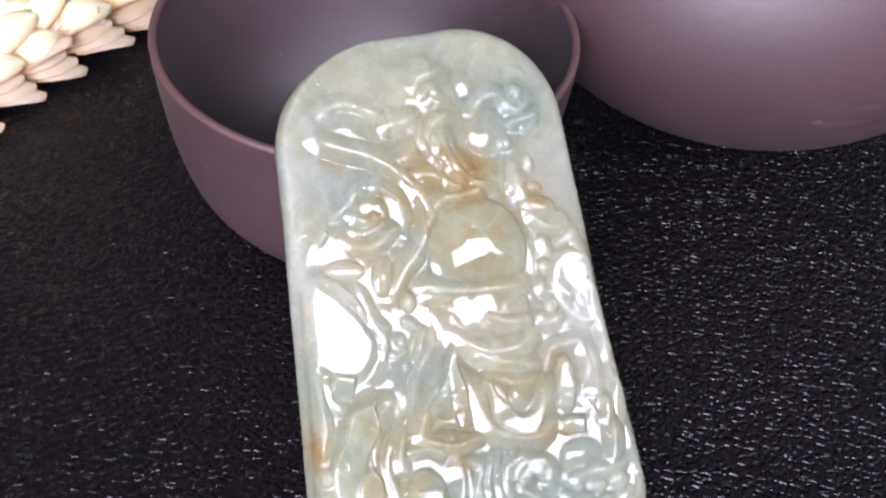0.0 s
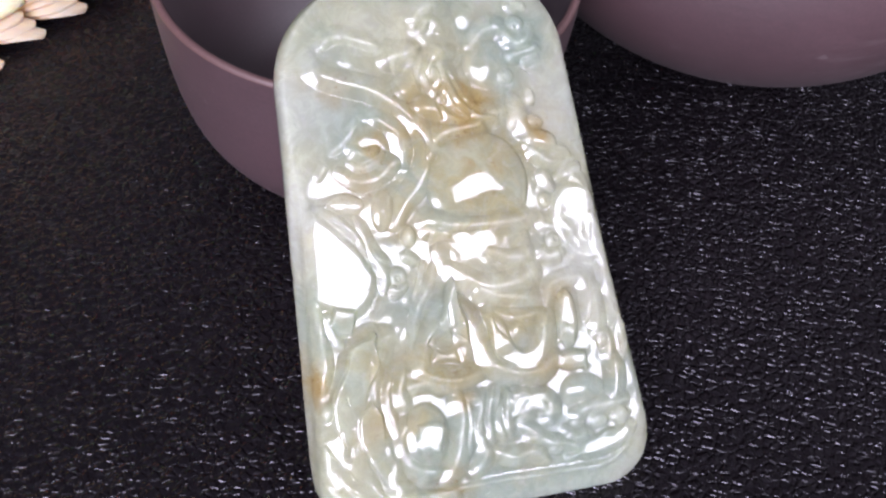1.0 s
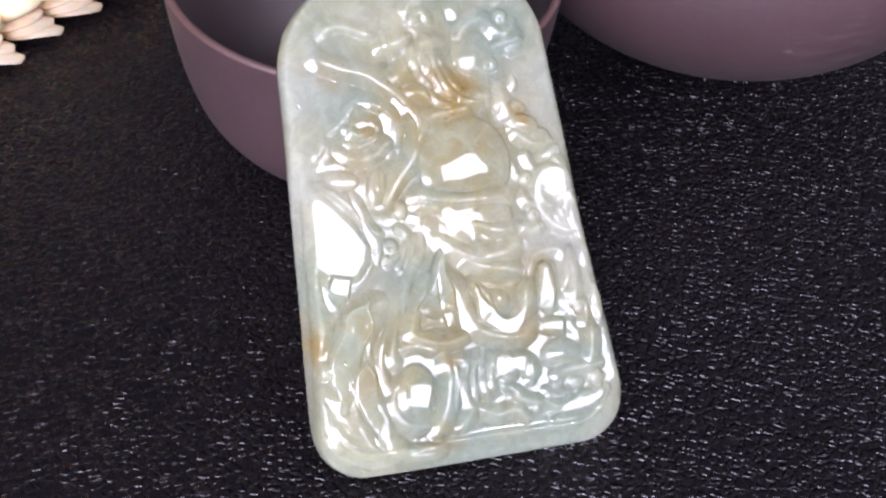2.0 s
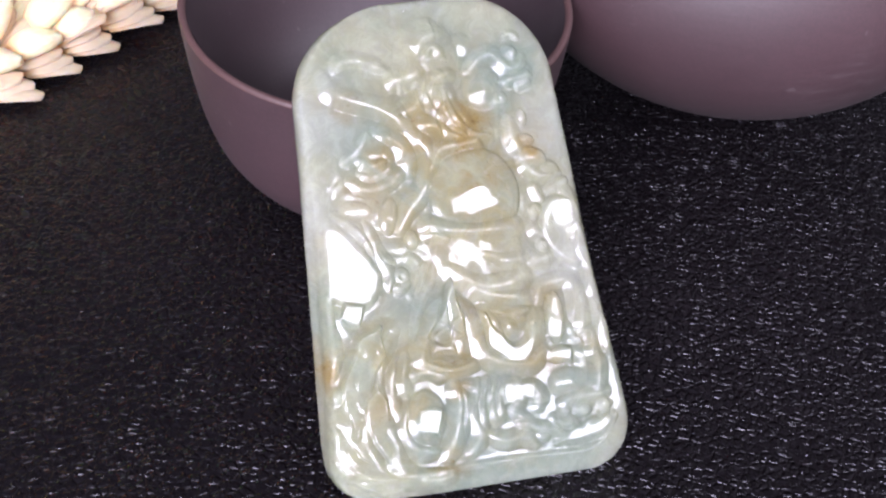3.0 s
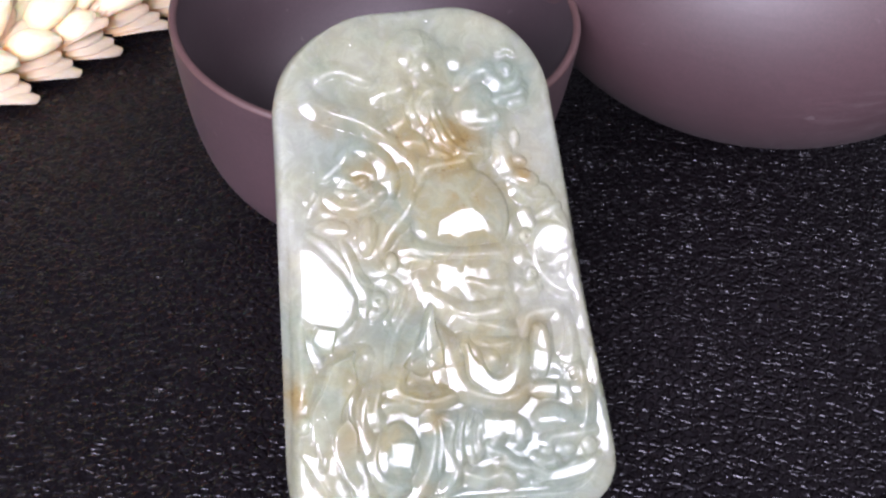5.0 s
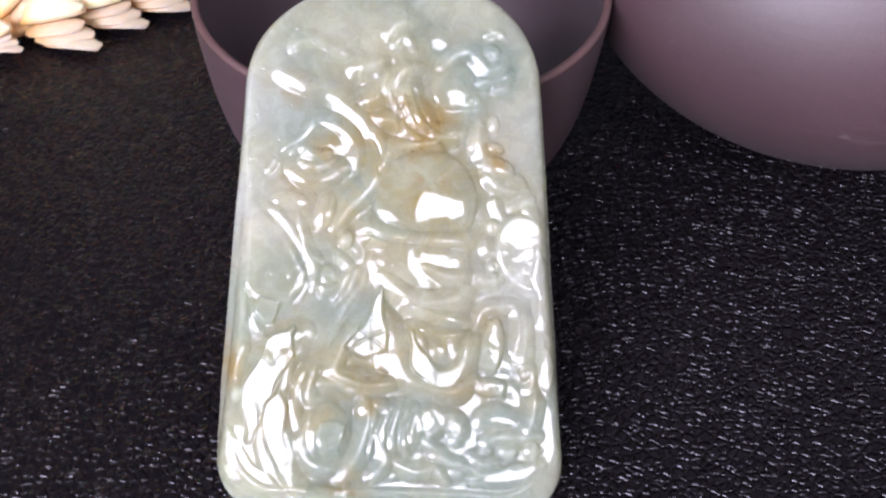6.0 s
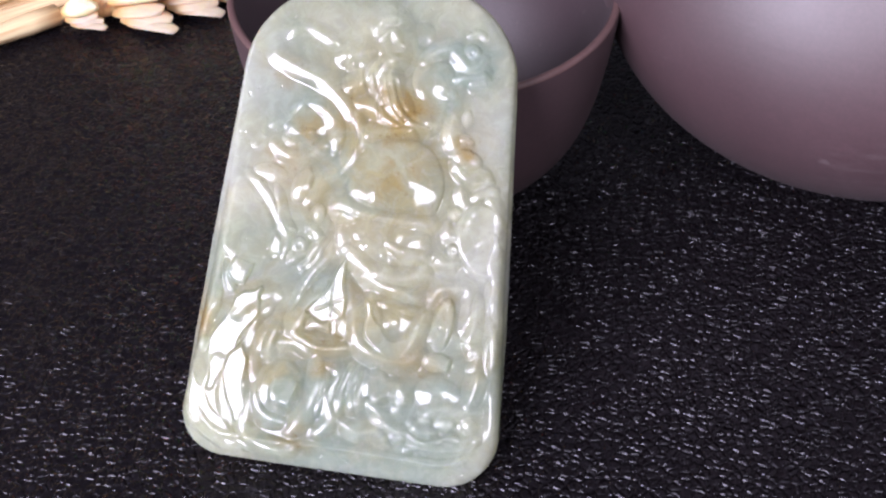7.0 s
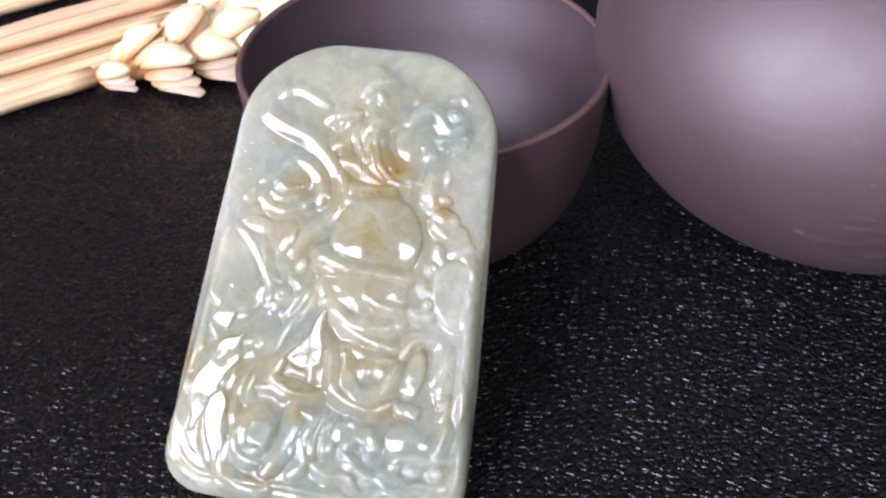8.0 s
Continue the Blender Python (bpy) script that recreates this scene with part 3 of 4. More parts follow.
    tube(0.5, 0.8, (-4.6, -3.6), (-6.2, -6.3), (-7.2, -7.7))
    tube(0.5, 0.75, (-3.2, -2.9), (-4.6, -5.6), (-6.2, -7.7))
    tube(0.4, 0.8, (-9.1, -6.7), (-7.6, -6.3), (-6.2, -5.5))
    # long folds on the lower corner
    tube(3.2, 1.5, (-11, -11), (-12.9, -11.4), (-14.8, -13.5), (-16.6, -16.8), (-18.3, -21), (-18.8, -25.6), (-17.7, -29.9))
    tube(1.2, 1.4, (-10.8, -11.4), (-12.5, -13.7), (-14.3, -16.7), (-14.8, -21), (-14.5, -25.8), (-14.6, -29.7))
    tube(1, 1.15, (-11.1, -14.9), (-12.9, -18.3), (-12.9, -21.8), (-12.4, -24.1))
    tube(0.6, 1, (-7.9, -15.5), (-10.4, -16.8), (-11.9, -19))
    # an egg-shaped boss with a looped cord
    blob(-9.2, -24.3, 3.1, 4.2, 1.7, -12, 0.5)
    blob(-9.5, -24.7, 1.9, 2.6, 2.2, -12, 0.5)
    tube(0.6, 1.4, (-11, -21.2), (-12.6, -24.6), (-11.7, -27.6), (-8.8, -28.9))
    tube(0.7, 1.5, (-13.8, -25.2), (-14.5, -29.1), (-12.8, -31.6), (-9.8, -32.7), (-7.7, -32.6))
    tube(0.7, 1.6, (-4, -19.7), (-4, -23), (-5.4, -26.7), (-7.7, -30.1))
    tube(0.5, 1.4, (-3.6, -20.7), (-1.2, -22.1), (-2.6, -25), (-2.2, -28.2), (-4, -30.3))
    tube(0.5, 1.3, (-10.1, -17.8), (-7.3, -17.9), (-4.9, -19.6))
    # tufts and pebbles
    tube(0.4, 1.3, (-0.4, -20.9), (-1.8, -23.6), (-2.4, -26.9))
    tube(0.4, 1.3, (0.8, -20.9), (-0.7, -24), (-1.2, -27.6))
    tube(0.4, 1.3, (1.7, -21.3), (0.5, -24.6), (0.6, -27.4))
    tube(0.4, 1.3, (2.7, -22), (1.7, -24.5), (1.5, -27))
    tube(0.7, 1.5, (4, -21.8), (4.8, -23.8), (3.7, -26))
    tube(0.6, 1.5, (5.5, -23), (7.6, -24.6), (7.3, -26.6))
    blob(4.8, -28.5, 1.8, 1.1, 1.2, -22, 0.5)
    blob(7, -30.7, 1.2, 0.9, 1.1, -12, 0.5)
    tube(0.5, 1.15, (2.9, -25.9), (4.7, -27.7), (6, -29.3), (9.2, -30.5))
    tube(0.6, 1.3, (10.7, -28.1), (11.9, -26.8), (15.2, -27), (17.9, -27.1))
    blob(10.9, -28.2, 1.1, 0.9, 1.2, -12, 0.5)
    blob(13.7, -28.7, 1.5, 1.1, 1.25, -12, 0.5)
    blob(16.9, -28.9, 1.2, 1.3, 1.25, -12, 0.5)
    blob(14.5, -31.1, 1.7, 1, 1.25, 8, 0.5)
    tube(0.5, 1.25, (8.1, -29.6), (10.7, -31.7), (14.6, -31.9), (18, -30.8))
    # further small cuts
    tube(0.4, 1.9, (3.6, 22.4), (2.8, 20.1), (1.9, 18.2))
    tube(0.4, 2, (4.8, 22), (4, 20), (3.8, 17.8), (4.4, 15.5))
    tube(0.4, 1.6, (-0.7, 21.5), (0.8, 21.8), (1.5, 21.2))
    tube(0.4, 1.5, (-9, 12.7), (-7.6, 11.6), (-5.4, 12))
    tube(0.4, 1.3, (-10.1, 1.7), (-9.8, -0.8), (-8.9, -3.4), (-9.4, -5.7))
    tube(0.4, 1.2, (-8.5, -5.1), (-7.8, -5.9), (-6.1, -5.3))
    tube(0.4, 1.6, (11.9, -5.7), (13, -6.7), (14.8, -6.4))
    tube(0.4, 1.5, (18.8, 2.8), (19.8, 1.5), (20.7, -0.2))
    tube(0.4, 1.5, (17.6, -11.2), (17.5, -14.5), (16.8, -17.7))
    tube(0.4, 1.5, (18, -21.3), (17.4, -24.4), (16.3, -27))
    tube(0.4, 1.4, (-0.8, -28.6), (1.4, -30), (4, -29.9), (5.3, -31.5))
    tube(0.4, 1.4, (9.1, -28.8), (10.1, -29.9), (11.9, -30))
    tube(0.4, 1.3, (-2.9, -20.9), (-3.1, -24), (-4.3, -27.7))
    tube(0.4, 1.5, (-9.7, -15.2), (-11.1, -18), (-11, -20.4))
    groove(0.3, 0.4, (-2.9, -9.6), (-4.3, -12.5), (-6, -15.3))
    groove(0.3, 0.35, (-1.9, -11.5), (-2.4, -14.6), (-2.3, -16.2))
    groove(0.3, 0.35, (1.9, -22.1), (0.2, -24.5), (-0.3, -27.6))
    # strands over the pleats
    groove(0.28, 0.4, (3.3, 22.9), (1.6, 20.9), (1.6, 18.9), (2.4, 17.2))
    groove(0.28, 0.4, (3.8, 21.8), (2.9, 20.2), (3.4, 18.1), (4.5, 15.8))
    groove(0.28, 0.4, (4.6, 20.3), (5, 17.8), (5.8, 15.1), (7.2, 13.5))
    groove(0.28, 0.4, (5.8, 19.2), (6.7, 15.9), (8.3, 13.8), (10.7, 12.7))
    groove(0.28, 0.4, (4.8, 18.3), (3.5, 16.3), (3.7, 13.9))
    # smooth slanted fields of the folds at the foot
    band(1.9, 1.7, 0.12, -0.03, (-12.3, -10.4), (-14.4, -12.7), (-16.3, -16.3), (-18.1, -20.4), (-19.1, -24))
    band(1.3, 1.5, 0.16, -0.02, (-14.6, -17.5), (-15.4, -20.8), (-16, -24.5), (-15.4, -28.5))
    band(1.7, 0.9, 0.15, -0.02, (-21.8, -22.5), (-20.6, -27.5), (-17.5, -30.7), (-13.3, -32.6))
    facet(1.6, 0.18, 0.02, (-0.9, -7.2), (-7.2, -15), (-3.6, -14.8), (-0.2, -17))
    groove(0.2, 0.25, (-2.2, -9.5), (-2.6, -14))
    groove(0.2, 0.25, (-4.6, -13.2), (-1.0, -11.8))
    groove(0.2, 0.2, (-3.8, -11.4), (-0.8, -14.2))
    # smooth faces on the bosses and along the other long side
    band(1.2, 1.0, 0.02, -0.035, (20.2, -3), (20.5, -7.5), (20.6, -11.9), (20.3, -15.5))
    band(0.9, 1.0, 0.02, -0.045, (20.1, -16.5), (19.8, -19.5), (19.4, -22.3))
    band(1.0, 2.0, 0.0, -0.035, (2.8, -12.4), (3.3, -16.2), (5.2, -18.4), (7.8, -18), (9.5, -15.2))
    facet(2.0, 0.0, -0.065, (-10.4, -25.9), (-7.8, -27.4), (-7, -23.6), (-10.2, -22.4))
    facet(1.7, 0.02, -0.030, (11.4, -17.4), (13, -17.8), (14.7, -12), (13, -11.6))
    facet(1.45, 0.02, -0.055, (10.4, -20.9), (13.7, -21.6), (14.2, -19.8), (10.6, -19.2))
    facet(1.3, 0.0, -0.065, (2.6, -25.1), (7, -25.8), (7.6, -23.2), (3, -22.1))
    facet(1.3, 0.0, -0.020, (-17, -7.9), (-15, -9.4), (-13.5, -6.9), (-16.2, -5.9))
    band(0.8, 1.0, 0.0, -0.085, (8.7, -32.2), (12.4, -31.8), (16.1, -31.3), (18.2, -29))
    h *= 0.54
    # the smooth fields are left plain; elsewhere the carver's tool left small facets
    plain = np.zeros_like(x)
    for cx, cy, rx, ry in ((-11, 15, 6, 7), (18, 14, 5, 9), (4, 31, 16, 4), (-16, 0, 6, 8), (2, -33, 12, 4), (7, 6, 7, 6)):
        plain = np.maximum(plain, np.clip(1.6 - 1.6 * (((x - cx) / rx) ** 2 + ((y - cy) / ry) ** 2), 0, 1))
    cuts = np.array([0.34 * abs(noise.noise((u / 2.9, v / 3.8, 0.3))) + 0.22 * abs(noise.noise((u / 1.3, v / 1.7, 7.1))) for u, v in zip(x, y)])
    soft = np.array([noise.noise((u / 6.5, v / 6.5, 3.3)) for u, v in zip(x, y)])
    h += 0.14 * soft - 0.12 * cuts * (1 - plain) - 0.03 * cuts
    return h


def plaque():
    count, rings = 900, 200
    rim = rounded_outline(((-24.4, -32.8, 6.5), (20.9, -38.4, 7.5), (23.3, 32.9, 13.5), (-13.1, 34.1, 15.0)), count)
    # the long sides are drawn in a little at half height
    rim[:, 0] -= np.where(rim[:, 0] < 0, -0.5, 0.15) * np.clip(1 - ((rim[:, 1] + 1) / 22) ** 2, 0, 1)
    mid = np.array([-0.5, -1.0])
    reach = np.linalg.norm(rim - mid, axis=1)
    rows, z_rows = [], []
    for i in range(1, rings + 1):
        f = (i / rings) ** 0.85
        p = mid + (rim - mid) * f
        d = (1 - f) * reach
        crease = np.clip((6 - p[:, 0]) / 8, 0, 1) * np.clip((p[:, 1] - 4) / 8, 0, 1)
        edge = np.clip(d / (1.4 + 3.0 * crease), 0, 1)
        z = ground(p[:, 0], p[:, 1]) + carving(p[:, 0], p[:, 1]) * (1 - 0.2 * crease) * (edge * edge * (3 - 2 * edge))
        # the foot is a thick plain band with a bevel that turns down to the mat
        foot = np.clip((-27 - p[:, 1] - 0.11 * p[:, 0]) / 6, 0, 1)
        z += 0.25 * foot * np.exp(-((d - 3.3) / 0.4) ** 2)
        # the face rolls over towards its edge, more broadly in the upper part
        upper = np.clip((p[:, 1] + 24) / 30, 0, 1)
        width, drop = 2.4 - 1.3 * upper + 1.0 * foot, 2.6 - 1.8 * upper - 1.5 * foot
        right = np.clip((p[:, 0] - 4) / 10, 0, 1) * upper
        width, drop = width + 1.0 * right, drop + 0.2 * right
        k = np.clip(1 - d / width, 0, 1)
        # along the upper edge on the other side it only sinks a little and ends in a crease
        low = np.clip(1 - d / 5, 0, 1)
        z -= (1 - crease) * drop * (1 - np.sqrt(1 - k * k)) + crease * 0.14 * low * low
        rows.append(p), z_rows.append(z)
    edge_z = z_rows[-1]
    # the sides swell outwards behind the face, less so at the foot
    swell = np.clip((rim[:, 1] + 30) / 14, 0.1, 1) * np.clip(0.72 - rim[:, 0] / 24, 0.45, 0.95) * np.clip(np.clip((4 - rim[:, 0]) / 24, 0, 1) + (30 - rim[:, 1]) / 14, 0.25, 1)
    for n, (out_by, z) in enumerate(((0.55, -1.0), (0.95, -1.9), (1.15, -2.8), (1.05, -3.7), (0.4, -4.7), (-1.2, -5.4), (-14.0, -5.6))):
        f = (reach + (out_by * swell if out_by > 0 else out_by)) / reach
        rows.append(mid + (rim - mid) * f[:, None])
        z_rows.append(np.minimum(z - 0.6 - 0.052 * rim[:, 1], edge_z - 0.3 * (n + 1)))
    verts = [(*p * MM, z * MM) for row, zs in zip(rows, z_rows) for p, z in zip(row, zs)]
    top, back = len(verts), len(verts) + 1
    centre = ground(*mid) + carving(mid[:1], mid[1:])[0]
    verts += [(*mid * MM, centre * MM), (*mid * MM, -6.2 * MM)]
    faces = []
    for i in range(len(rows) - 1):
        a, b = i * count, (i + 1) * count
        faces += [(a + k, b + k, b + (k + 1) % count, a + (k + 1) % count) for k in range(count)]
    last = (len(rows) - 1) * count
    faces += [(top, k, (k + 1) % count) for k in range(count)]
    faces += [(back, last + (k + 1) % count, last + k) for k in range(count)]
    # the plaque's own axes in the world: across, up the face, out of the face
    across, up, out = Vector((0.9008, 0.4342, 0.0)), Vector((-0.2990, 0.6204, 0.7250)), Vector((0.3148, -0.6531, 0.6887))
    place = Matrix.Translation((0.0042, 0.0589, 0.0271)) @ Matrix((across, up, out)).transposed().to_4x4()
    # the foot is worn flat where it stands on the mat
    stood = []
    for v in verts:
        w = place @ Vector(v)
        if w.z < 0.0002:
            v = (v[0], v[1], v[2] + (0.0002 - w.z) / out.z)
        stood.append(v)
    me = bpy.data.meshes.new("jade_plaque")
    me.from_pydata(stood, [], faces)
    me.polygons.foreach_set("use_smooth", [True] * len(me.polygons))
    me.materials.append(JADE)
    ob = new("jade_plaque", me)
    ob.matrix_world = place
    tagged(ob, "carved pale green jade plaque, brown stains, leaning on a cup", "pendant")


plaque()


# ---- the clay cup and the big pot ----
def cup():
    root = tagged(new("tea_cup"), "small matt purple clay tea cup, empty, standing on black leather", "cup")
    root.location = (-0.0098, 0.1070, 0.0)
    outer = smooth_path(((16.0, 0.4), (17.2, 0.9), (20.6, 2.6), (24.2, 6.2), (27.2, 11.0), (29.2, 17.0), (30.6, 24.0), (31.6, 31.0), (31.9, 33.6)), 6)
    inner = smooth_path(((30.5, 33.8), (30.0, 31.0), (28.2, 24.0), (26.6, 17.0), (24.2, 11.5), (20.5, 7.0), (15.0, 4.4), (8.0, 3.4), (0.0, 3.2)), 6)
    foot = [(0.0, 1.0), (13.0, 1.0), (14.0, 0.15), (15.4, 0.0)]
    part("body", lathe([(r * MM, z * MM) for r, z in [*foot, *map(tuple, outer)]], wobble=0.002), CLAY, root)
    part("inside", lathe([(r * MM, z * MM) for r, z in map(tuple, inner)], wobble=0.002), CLAY_SHADE, root, "smooth satin inner wall, its clay darkened for shade")
    lip = [(31.2 + 0.66 * math.cos(a), 33.6 + 0.7 * math.sin(a)) for a in (math.pi * k / 10 for k in range(-1, 12))]
    part("rim", lathe([(r * MM, z * MM) for r, z in lip], wobble=0.002), CLAY_LIP, root, "paler rounded lip")


def pot():
    root = tagged(new("clay_pot"), "large round purple clay pot with a satin sheen and scuffs", "pot")
    root.location = (0.0537, 0.1477, 0.0)
    centre, wide, tall = 35.1, 46.3, 36.0
    body = [(0.0, 1.2), (20.0, 1.2)]
    for k in range(-78, 62, 2):
        a = radians(k)
        if centre + tall * math.sin(a) >= 0.0:
            body.append((wide * math.cos(a), centre + tall * math.sin(a)))
    r, z = body[-1]
    lip = [(r - 0.3, z + 2.0), (r + 0.6, z + 3.6), (r - 0.6, z + 4.4), (r - 2.4, z + 3.6), (r - 2.6, z + 1.0)]
    well = [(0.92 * wide * math.cos(radians(k)), centre + 0.9 * tall * math.sin(radians(k))) for k in range(58, -80, -6)]
    part("body", lathe([(r * MM, z * MM) for r, z in body], 160, 0.001), CLAY_POT, root)
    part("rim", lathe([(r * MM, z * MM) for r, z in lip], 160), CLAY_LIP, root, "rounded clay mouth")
    part("inside", lathe([(r * MM, z * MM) for r, z in [*well, (0.0, 5.0)]], 96), CLAY_POT, root)


cup()
pot()


# ---- dried wheat ----
def straw_mesh(path, radius, swell=0.0):
    """A slightly ridged tube of straw through the points, in metres."""
    bm = bmesh.new()
    pts = [Vector(p) for p in smooth_path(path, 10)]
    rings = []
    for i, p in enumerate(pts):
        d = (pts[min(i + 1, len(pts) - 1)] - pts[max(i - 1, 0)]).normalized()
        side = d.cross(Vector((0, 0, 1))).normalized()
        over = side.cross(d)
        r = radius * (1 + 0.08 * math.sin(i * 1.7)) * min(1.0, 1 - swell + 0.1 * i, 1 - swell + 0.1 * (len(pts) - 1 - i))
        rings.append([bm.verts.new(p + (side * math.cos(a) + over * math.sin(a)) * r * (1 + 0.05 * math.cos(5 * a)))
                      for a in (2 * math.pi * k / 14 for k in range(14))])
    for a, b in zip(rings, rings[1:]):
        for k in range(14):
            bm.faces.new((a[k], a[(k + 1) % 14], b[(k + 1) % 14], b[k]))
    bm.faces.new(rings[0][::-1]), bm.faces.new(rings[-1])
    return bm


def grain_bm(length, wide, thick):
    """A plump grain along z, rounded at its foot, with a blunt notched end."""
    bm = bmesh.new()
    rows, cols = 14, 16
    rings = []
    for i in range(rows + 1):
        t = i / rows
        w = math.sin(math.pi * (0.06 + 0.86 * t)) ** 0.75
        bend = 0.14 * length * math.sin(math.pi * t)
        tip = 0.0 if i < rows else 0.4 * MM
        rings.append([bm.verts.new((wide / 2 * w * math.cos(a), thick / 2 * w * math.sin(a) + bend, length * t + tip * math.cos(3 * a)))
                      for a in (2 * math.pi * k / cols for k in range(cols))])
    for a, b in zip(rings, rings[1:]):
        for k in range(cols):
            bm.faces.new((a[k], a[(k + 1) % cols], b[(k + 1) % cols], b[k]))
    bm.faces.new(rings[0][::-1]), bm.faces.new(rings[-1])
    return bm


def husk_bm(length, wide, hook, cup=0.5):
    """A boat-shaped husk along z with a blunt uneven end, about a third of a millimetre thick."""
    bm = bmesh.new()
    rows, cols = 12, 8
    sheets = []
    for skin in (0.0, 0.35 * MM):
        grid = []
        for i in range(rows + 1):
            t = i / rows
            w = wide / 2 * (math.sin(math.pi * (0.07 + 0.80 * t)) ** 0.7)
            y = 0.17 * length * math.sin(math.pi * t * 0.85) + hook * length * max(t - 0.6, 0) ** 2
            tip = 0.5 * MM * max(t - 0.5, 0)
            grid.append([bm.verts.new((w * u, y - skin - cup * w * u * u, length * t - 2 * tip * u * u + 0.4 * tip * math.cos(3 * u + 1)))
                         for u in (2 * k / cols - 1 for k in range(cols + 1))])
        sheets.append(grid)
    for n, grid in enumerate(sheets):
        for i in range(rows):
            for k in range(cols):
                q = (grid[i][k], grid[i][k + 1], grid[i + 1][k + 1], grid[i + 1][k])
                bm.faces.new(q if n == 0 else q[::-1])
    for k in (0, cols):
        for i in range(rows):
            bm.faces.new((sheets[0][i][k], sheets[0][i + 1][k], sheets[1][i + 1][k], sheets[1][i][k]))
    for k in range(cols):
        bm.faces.new((sheets[0][rows][k], sheets[0][rows][k + 1], sheets[1][rows][k + 1], sheets[1][rows][k]))
    bmesh.ops.recalc_face_normals(bm, faces=bm.faces)
    return bm


ALONG, SIDE = Vector((0.45, 0.893, 0.0)), Vector((0.893, -0.45, 0.0))
BUNDLE = Vector((-0.094, 0.110, 0.0))
rnd = random.Random(5)
shared = {}


def piece(kind, mat, parent, m):
    """A grain or husk that shares its mesh with the others of its kind."""
    if kind not in shared:
        bm = {"grain": lambda: grain_bm(11.6 * MM, 6.2 * MM, 5.0 * MM), "husk": lambda: husk_bm(10.8 * MM, 5.6 * MM, 0.1),
              "bract": lambda: husk_bm(10.6 * MM, 4.6 * MM, 0.0)}[kind]()
        me = bpy.data.meshes.new(kind)
        bm.to_mesh(me)
        bm.free()
        me.polygons.foreach_set("use_smooth", [True] * len(me.polygons))
        me.set_sharp_from_angle(angle=radians(45))
        me.materials.append(mat)
        shared[kind] = me
    ob = new(kind, shared[kind])
    ob.parent = parent
    ob.matrix_local = m
    return ob


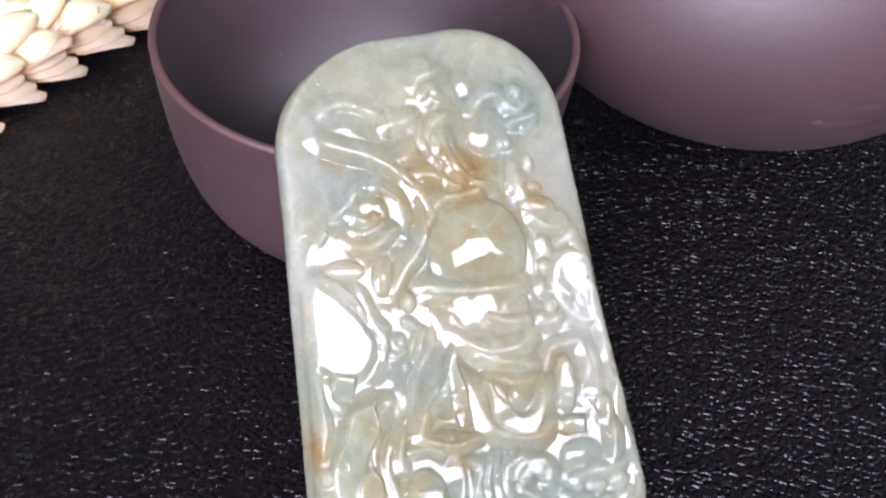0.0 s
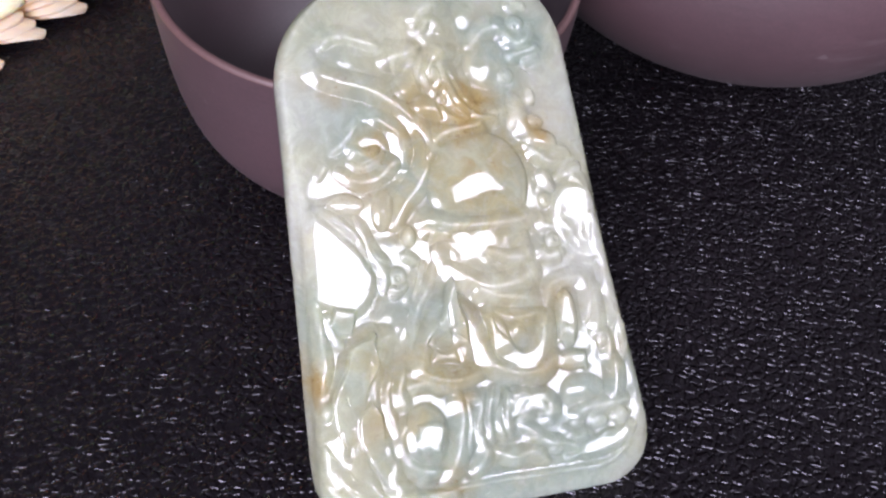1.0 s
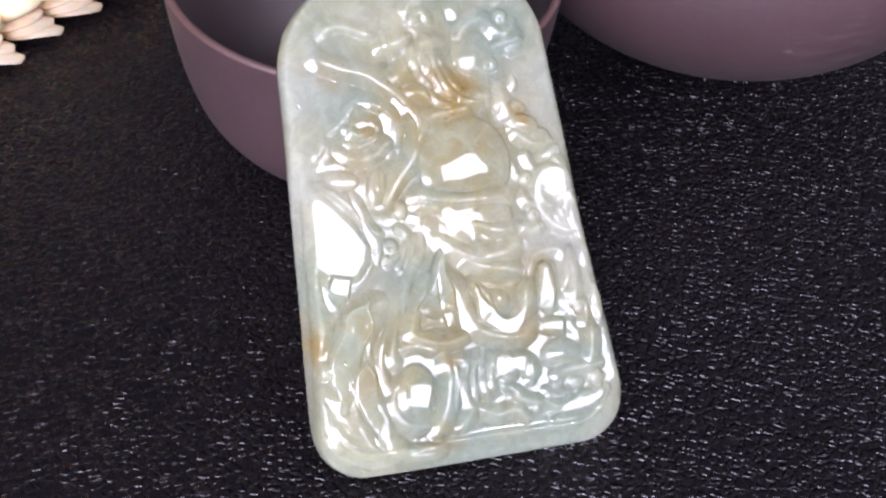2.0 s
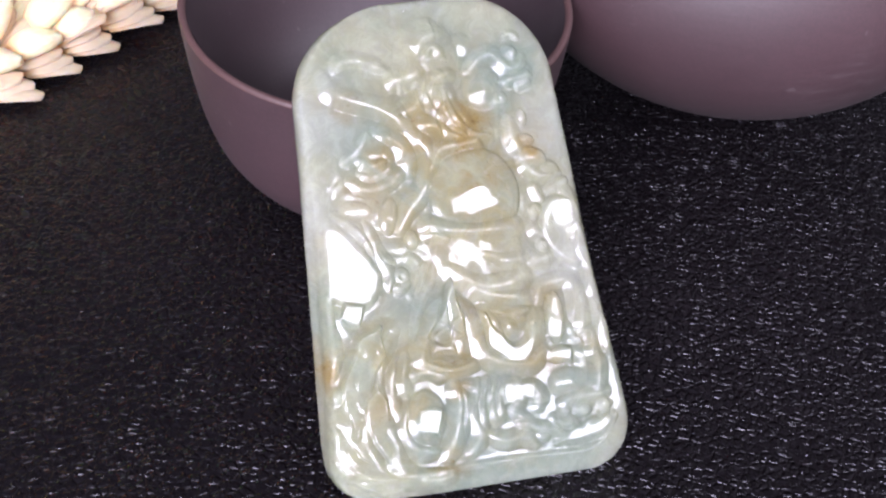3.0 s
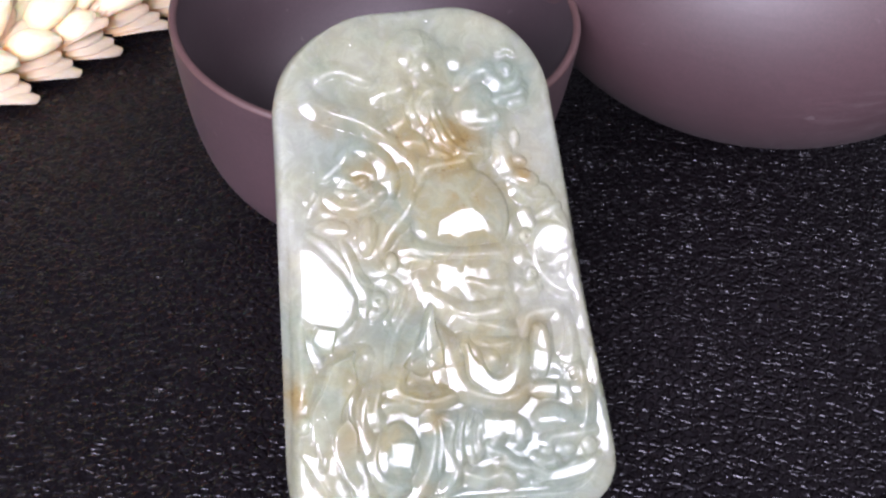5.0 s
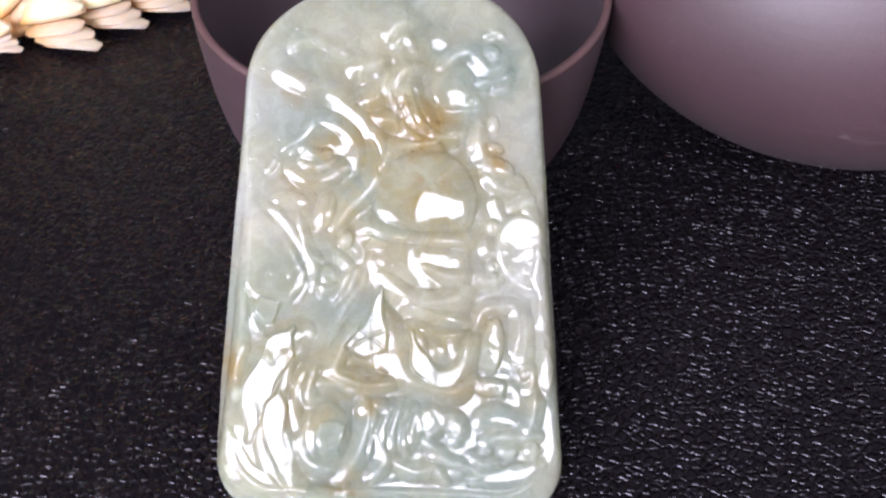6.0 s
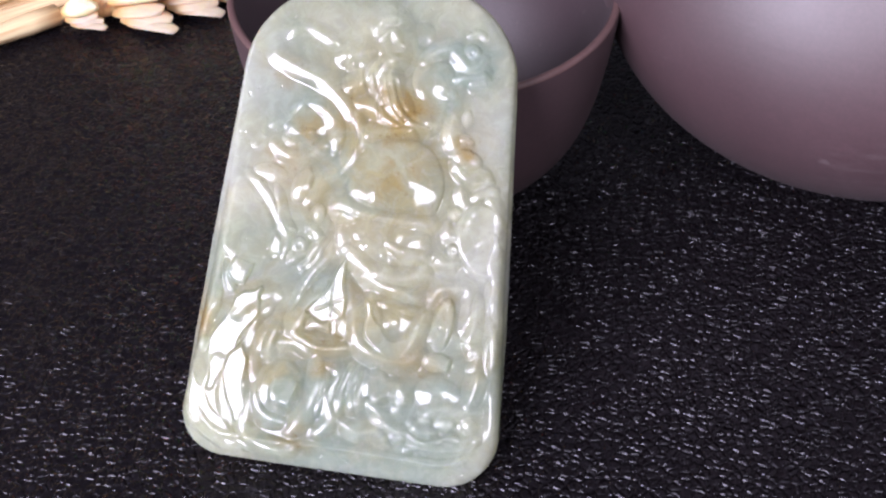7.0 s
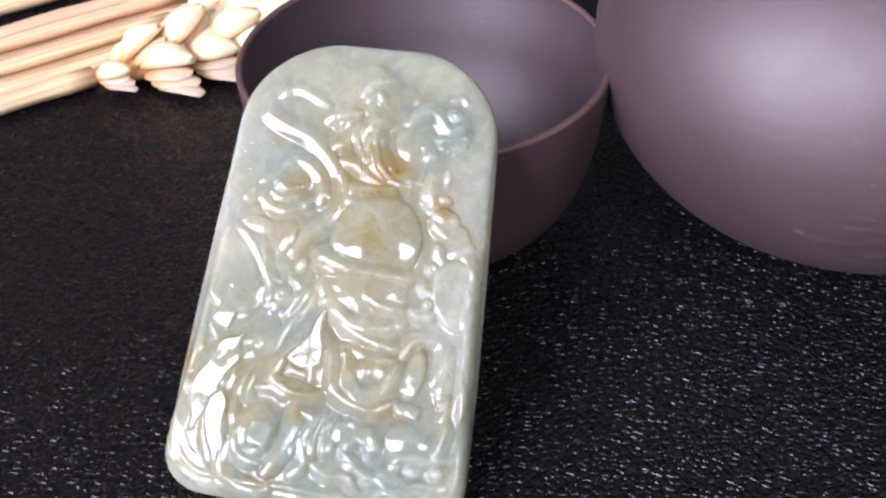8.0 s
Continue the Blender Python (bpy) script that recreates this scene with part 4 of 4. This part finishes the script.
def wheat(across, height, start, ear_at, ear_across, spikelets, radius, lean=0.0, drift=0.4):
    """One dry wheat stalk lying along the bundle: its stem runs from start to ear_at (mm along the bundle), and the ear follows, bending to ear_across and drifting on at its tip."""
    root = tagged(new("wheat_stalk"), "dried pale wheat stalk with a plump ear, lying on black leather", "wheat", "bunch of dried wheat")
    at = lambda s, a, z: BUNDLE + ALONG * (s * MM) + SIDE * (a * MM) + Vector((0, 0, z * MM))
    stem = [at(start, across - lean, height), at((start + ear_at) / 2, across - 0.3 * lean, height + 0.3), at(ear_at, across, height + 0.4)]
    root.location = stem[-1]
    local = [p - stem[-1] for p in stem]
    part("stem", straw_mesh(local, radius * MM), STEM, root)
    length = spikelets * 3.1
    spine = [at(ear_at - 2, across, height + 0.4), at(ear_at + 0.3 * length, across + 0.55 * (ear_across - across), height + 1.5),
             at(ear_at + 0.65 * length, ear_across, height + 2.5), at(ear_at + length + 3, ear_across + drift, height + 2.5)]
    spine = [p - stem[-1] for p in spine]
    # fattened and orange, so that scattered light in the gaps is painted in
    part("rachis", straw_mesh(spine, 2.7 * MM, 0.6), STRAW_GLOW, root)
    line = [Vector(p) for p in smooth_path(spine, 12)]
    for k in range(spikelets):
        f = (k + 0.8) / (spikelets + 0.6) * (len(line) - 2)
        i = int(f)
        p = line[i].lerp(line[i + 1], f - i)
        d = (line[i + 1] - line[i]).normalized()
        side = d.cross(Vector((0, 0, 1))).normalized()
        over = side.cross(d)
        way = (1, -1, 0)[k % 3] if k % 3 != 2 else rnd.uniform(-0.3, 0.3)
        spread = radians((31 if k % 3 == 2 else 24) + rnd.uniform(-6, 6))
        lift = 0.75 if k % 3 == 2 else 0.30 + rnd.uniform(-0.1, 0.15)
        grow = (d * math.cos(spread) + (side * way + over * lift).normalized() * math.sin(spread)).normalized()
        face = (over - grow * over.dot(grow)).normalized()
        face = (face + side * way * 0.3).normalized()
        x = face.cross(grow).normalized()
        frame3 = Matrix((x, grow.cross(x), grow)).transposed()
        spike = new("spikelet")
        spike.parent = root
        size = (0.62 if k < 2 else 1.0) * (0.8 if k > spikelets - 3 else 1.0) * rnd.uniform(0.92, 1.08)
        spike.matrix_local = Matrix.Translation(p + (side * way + over * lift) * 1.3 * MM) @ frame3.to_4x4() @ Matrix.Scale(size, 4)
        out = 1 if way >= 0 else -1
        piece("grain", KERNEL, spike, pose(0, 0.0012, 0.001, -4, 0, rnd.uniform(-20, 20)))
        # the husks fan out behind the grain, each a little further forward and aside
        for n in range(3):
            kind = "husk" if n < 2 else "bract"
            piece(kind, HUSK, spike, pose(-(0.0006 + 0.0009 * n) * out, -0.0006 - 0.0008 * n, 0.0012 + 0.0015 * n, 4 + 4 * n, -(3 + 3 * n) * out, -(6 + 6 * n) * out + rnd.uniform(-8, 8)))
        if k % 3 == 2:
            piece("bract", HUSK, spike, pose(0.0014 * out, -0.0016, 0.0022, 10, 7 * out, rnd.uniform(-15, 15)))


def bunch():
    wheat(-0.6, 2.4, -120, 0, 9.4, 19, 2.1, 0.0, 3.2)
    wheat(-5.6, 2.2, -120, 17, 3, 16, 1.9, 0.6)
    wheat(-10.4, 2.5, -120, 26, -6, 15, 2.3)
    wheat(-8.0, 6.0, -120, 21, 6, 14, 1.5, 1.6)
    wheat(-15.4, 2.2, -120, 30, -13, 17, 1.9, -0.8)
    wheat(-19.8, 2.4, -120, 34, -19, 16, 2.2)
    wheat(-17.4, 6.1, -120, 29, -10, 14, 1.6, 1.0)
    wheat(-24.4, 2.1, -120, 32, -26, 15, 1.8, -1.0)
    wheat(-28.6, 2.2, -120, 34, -30, 15, 2.0)
    wheat(-41.0, 2.4, -120, 34, -40, 15, 2.1, 3.0)
    wheat(-46.5, 2.3, -120, 30, -48, 15, 2.0, 3.0)


bunch()
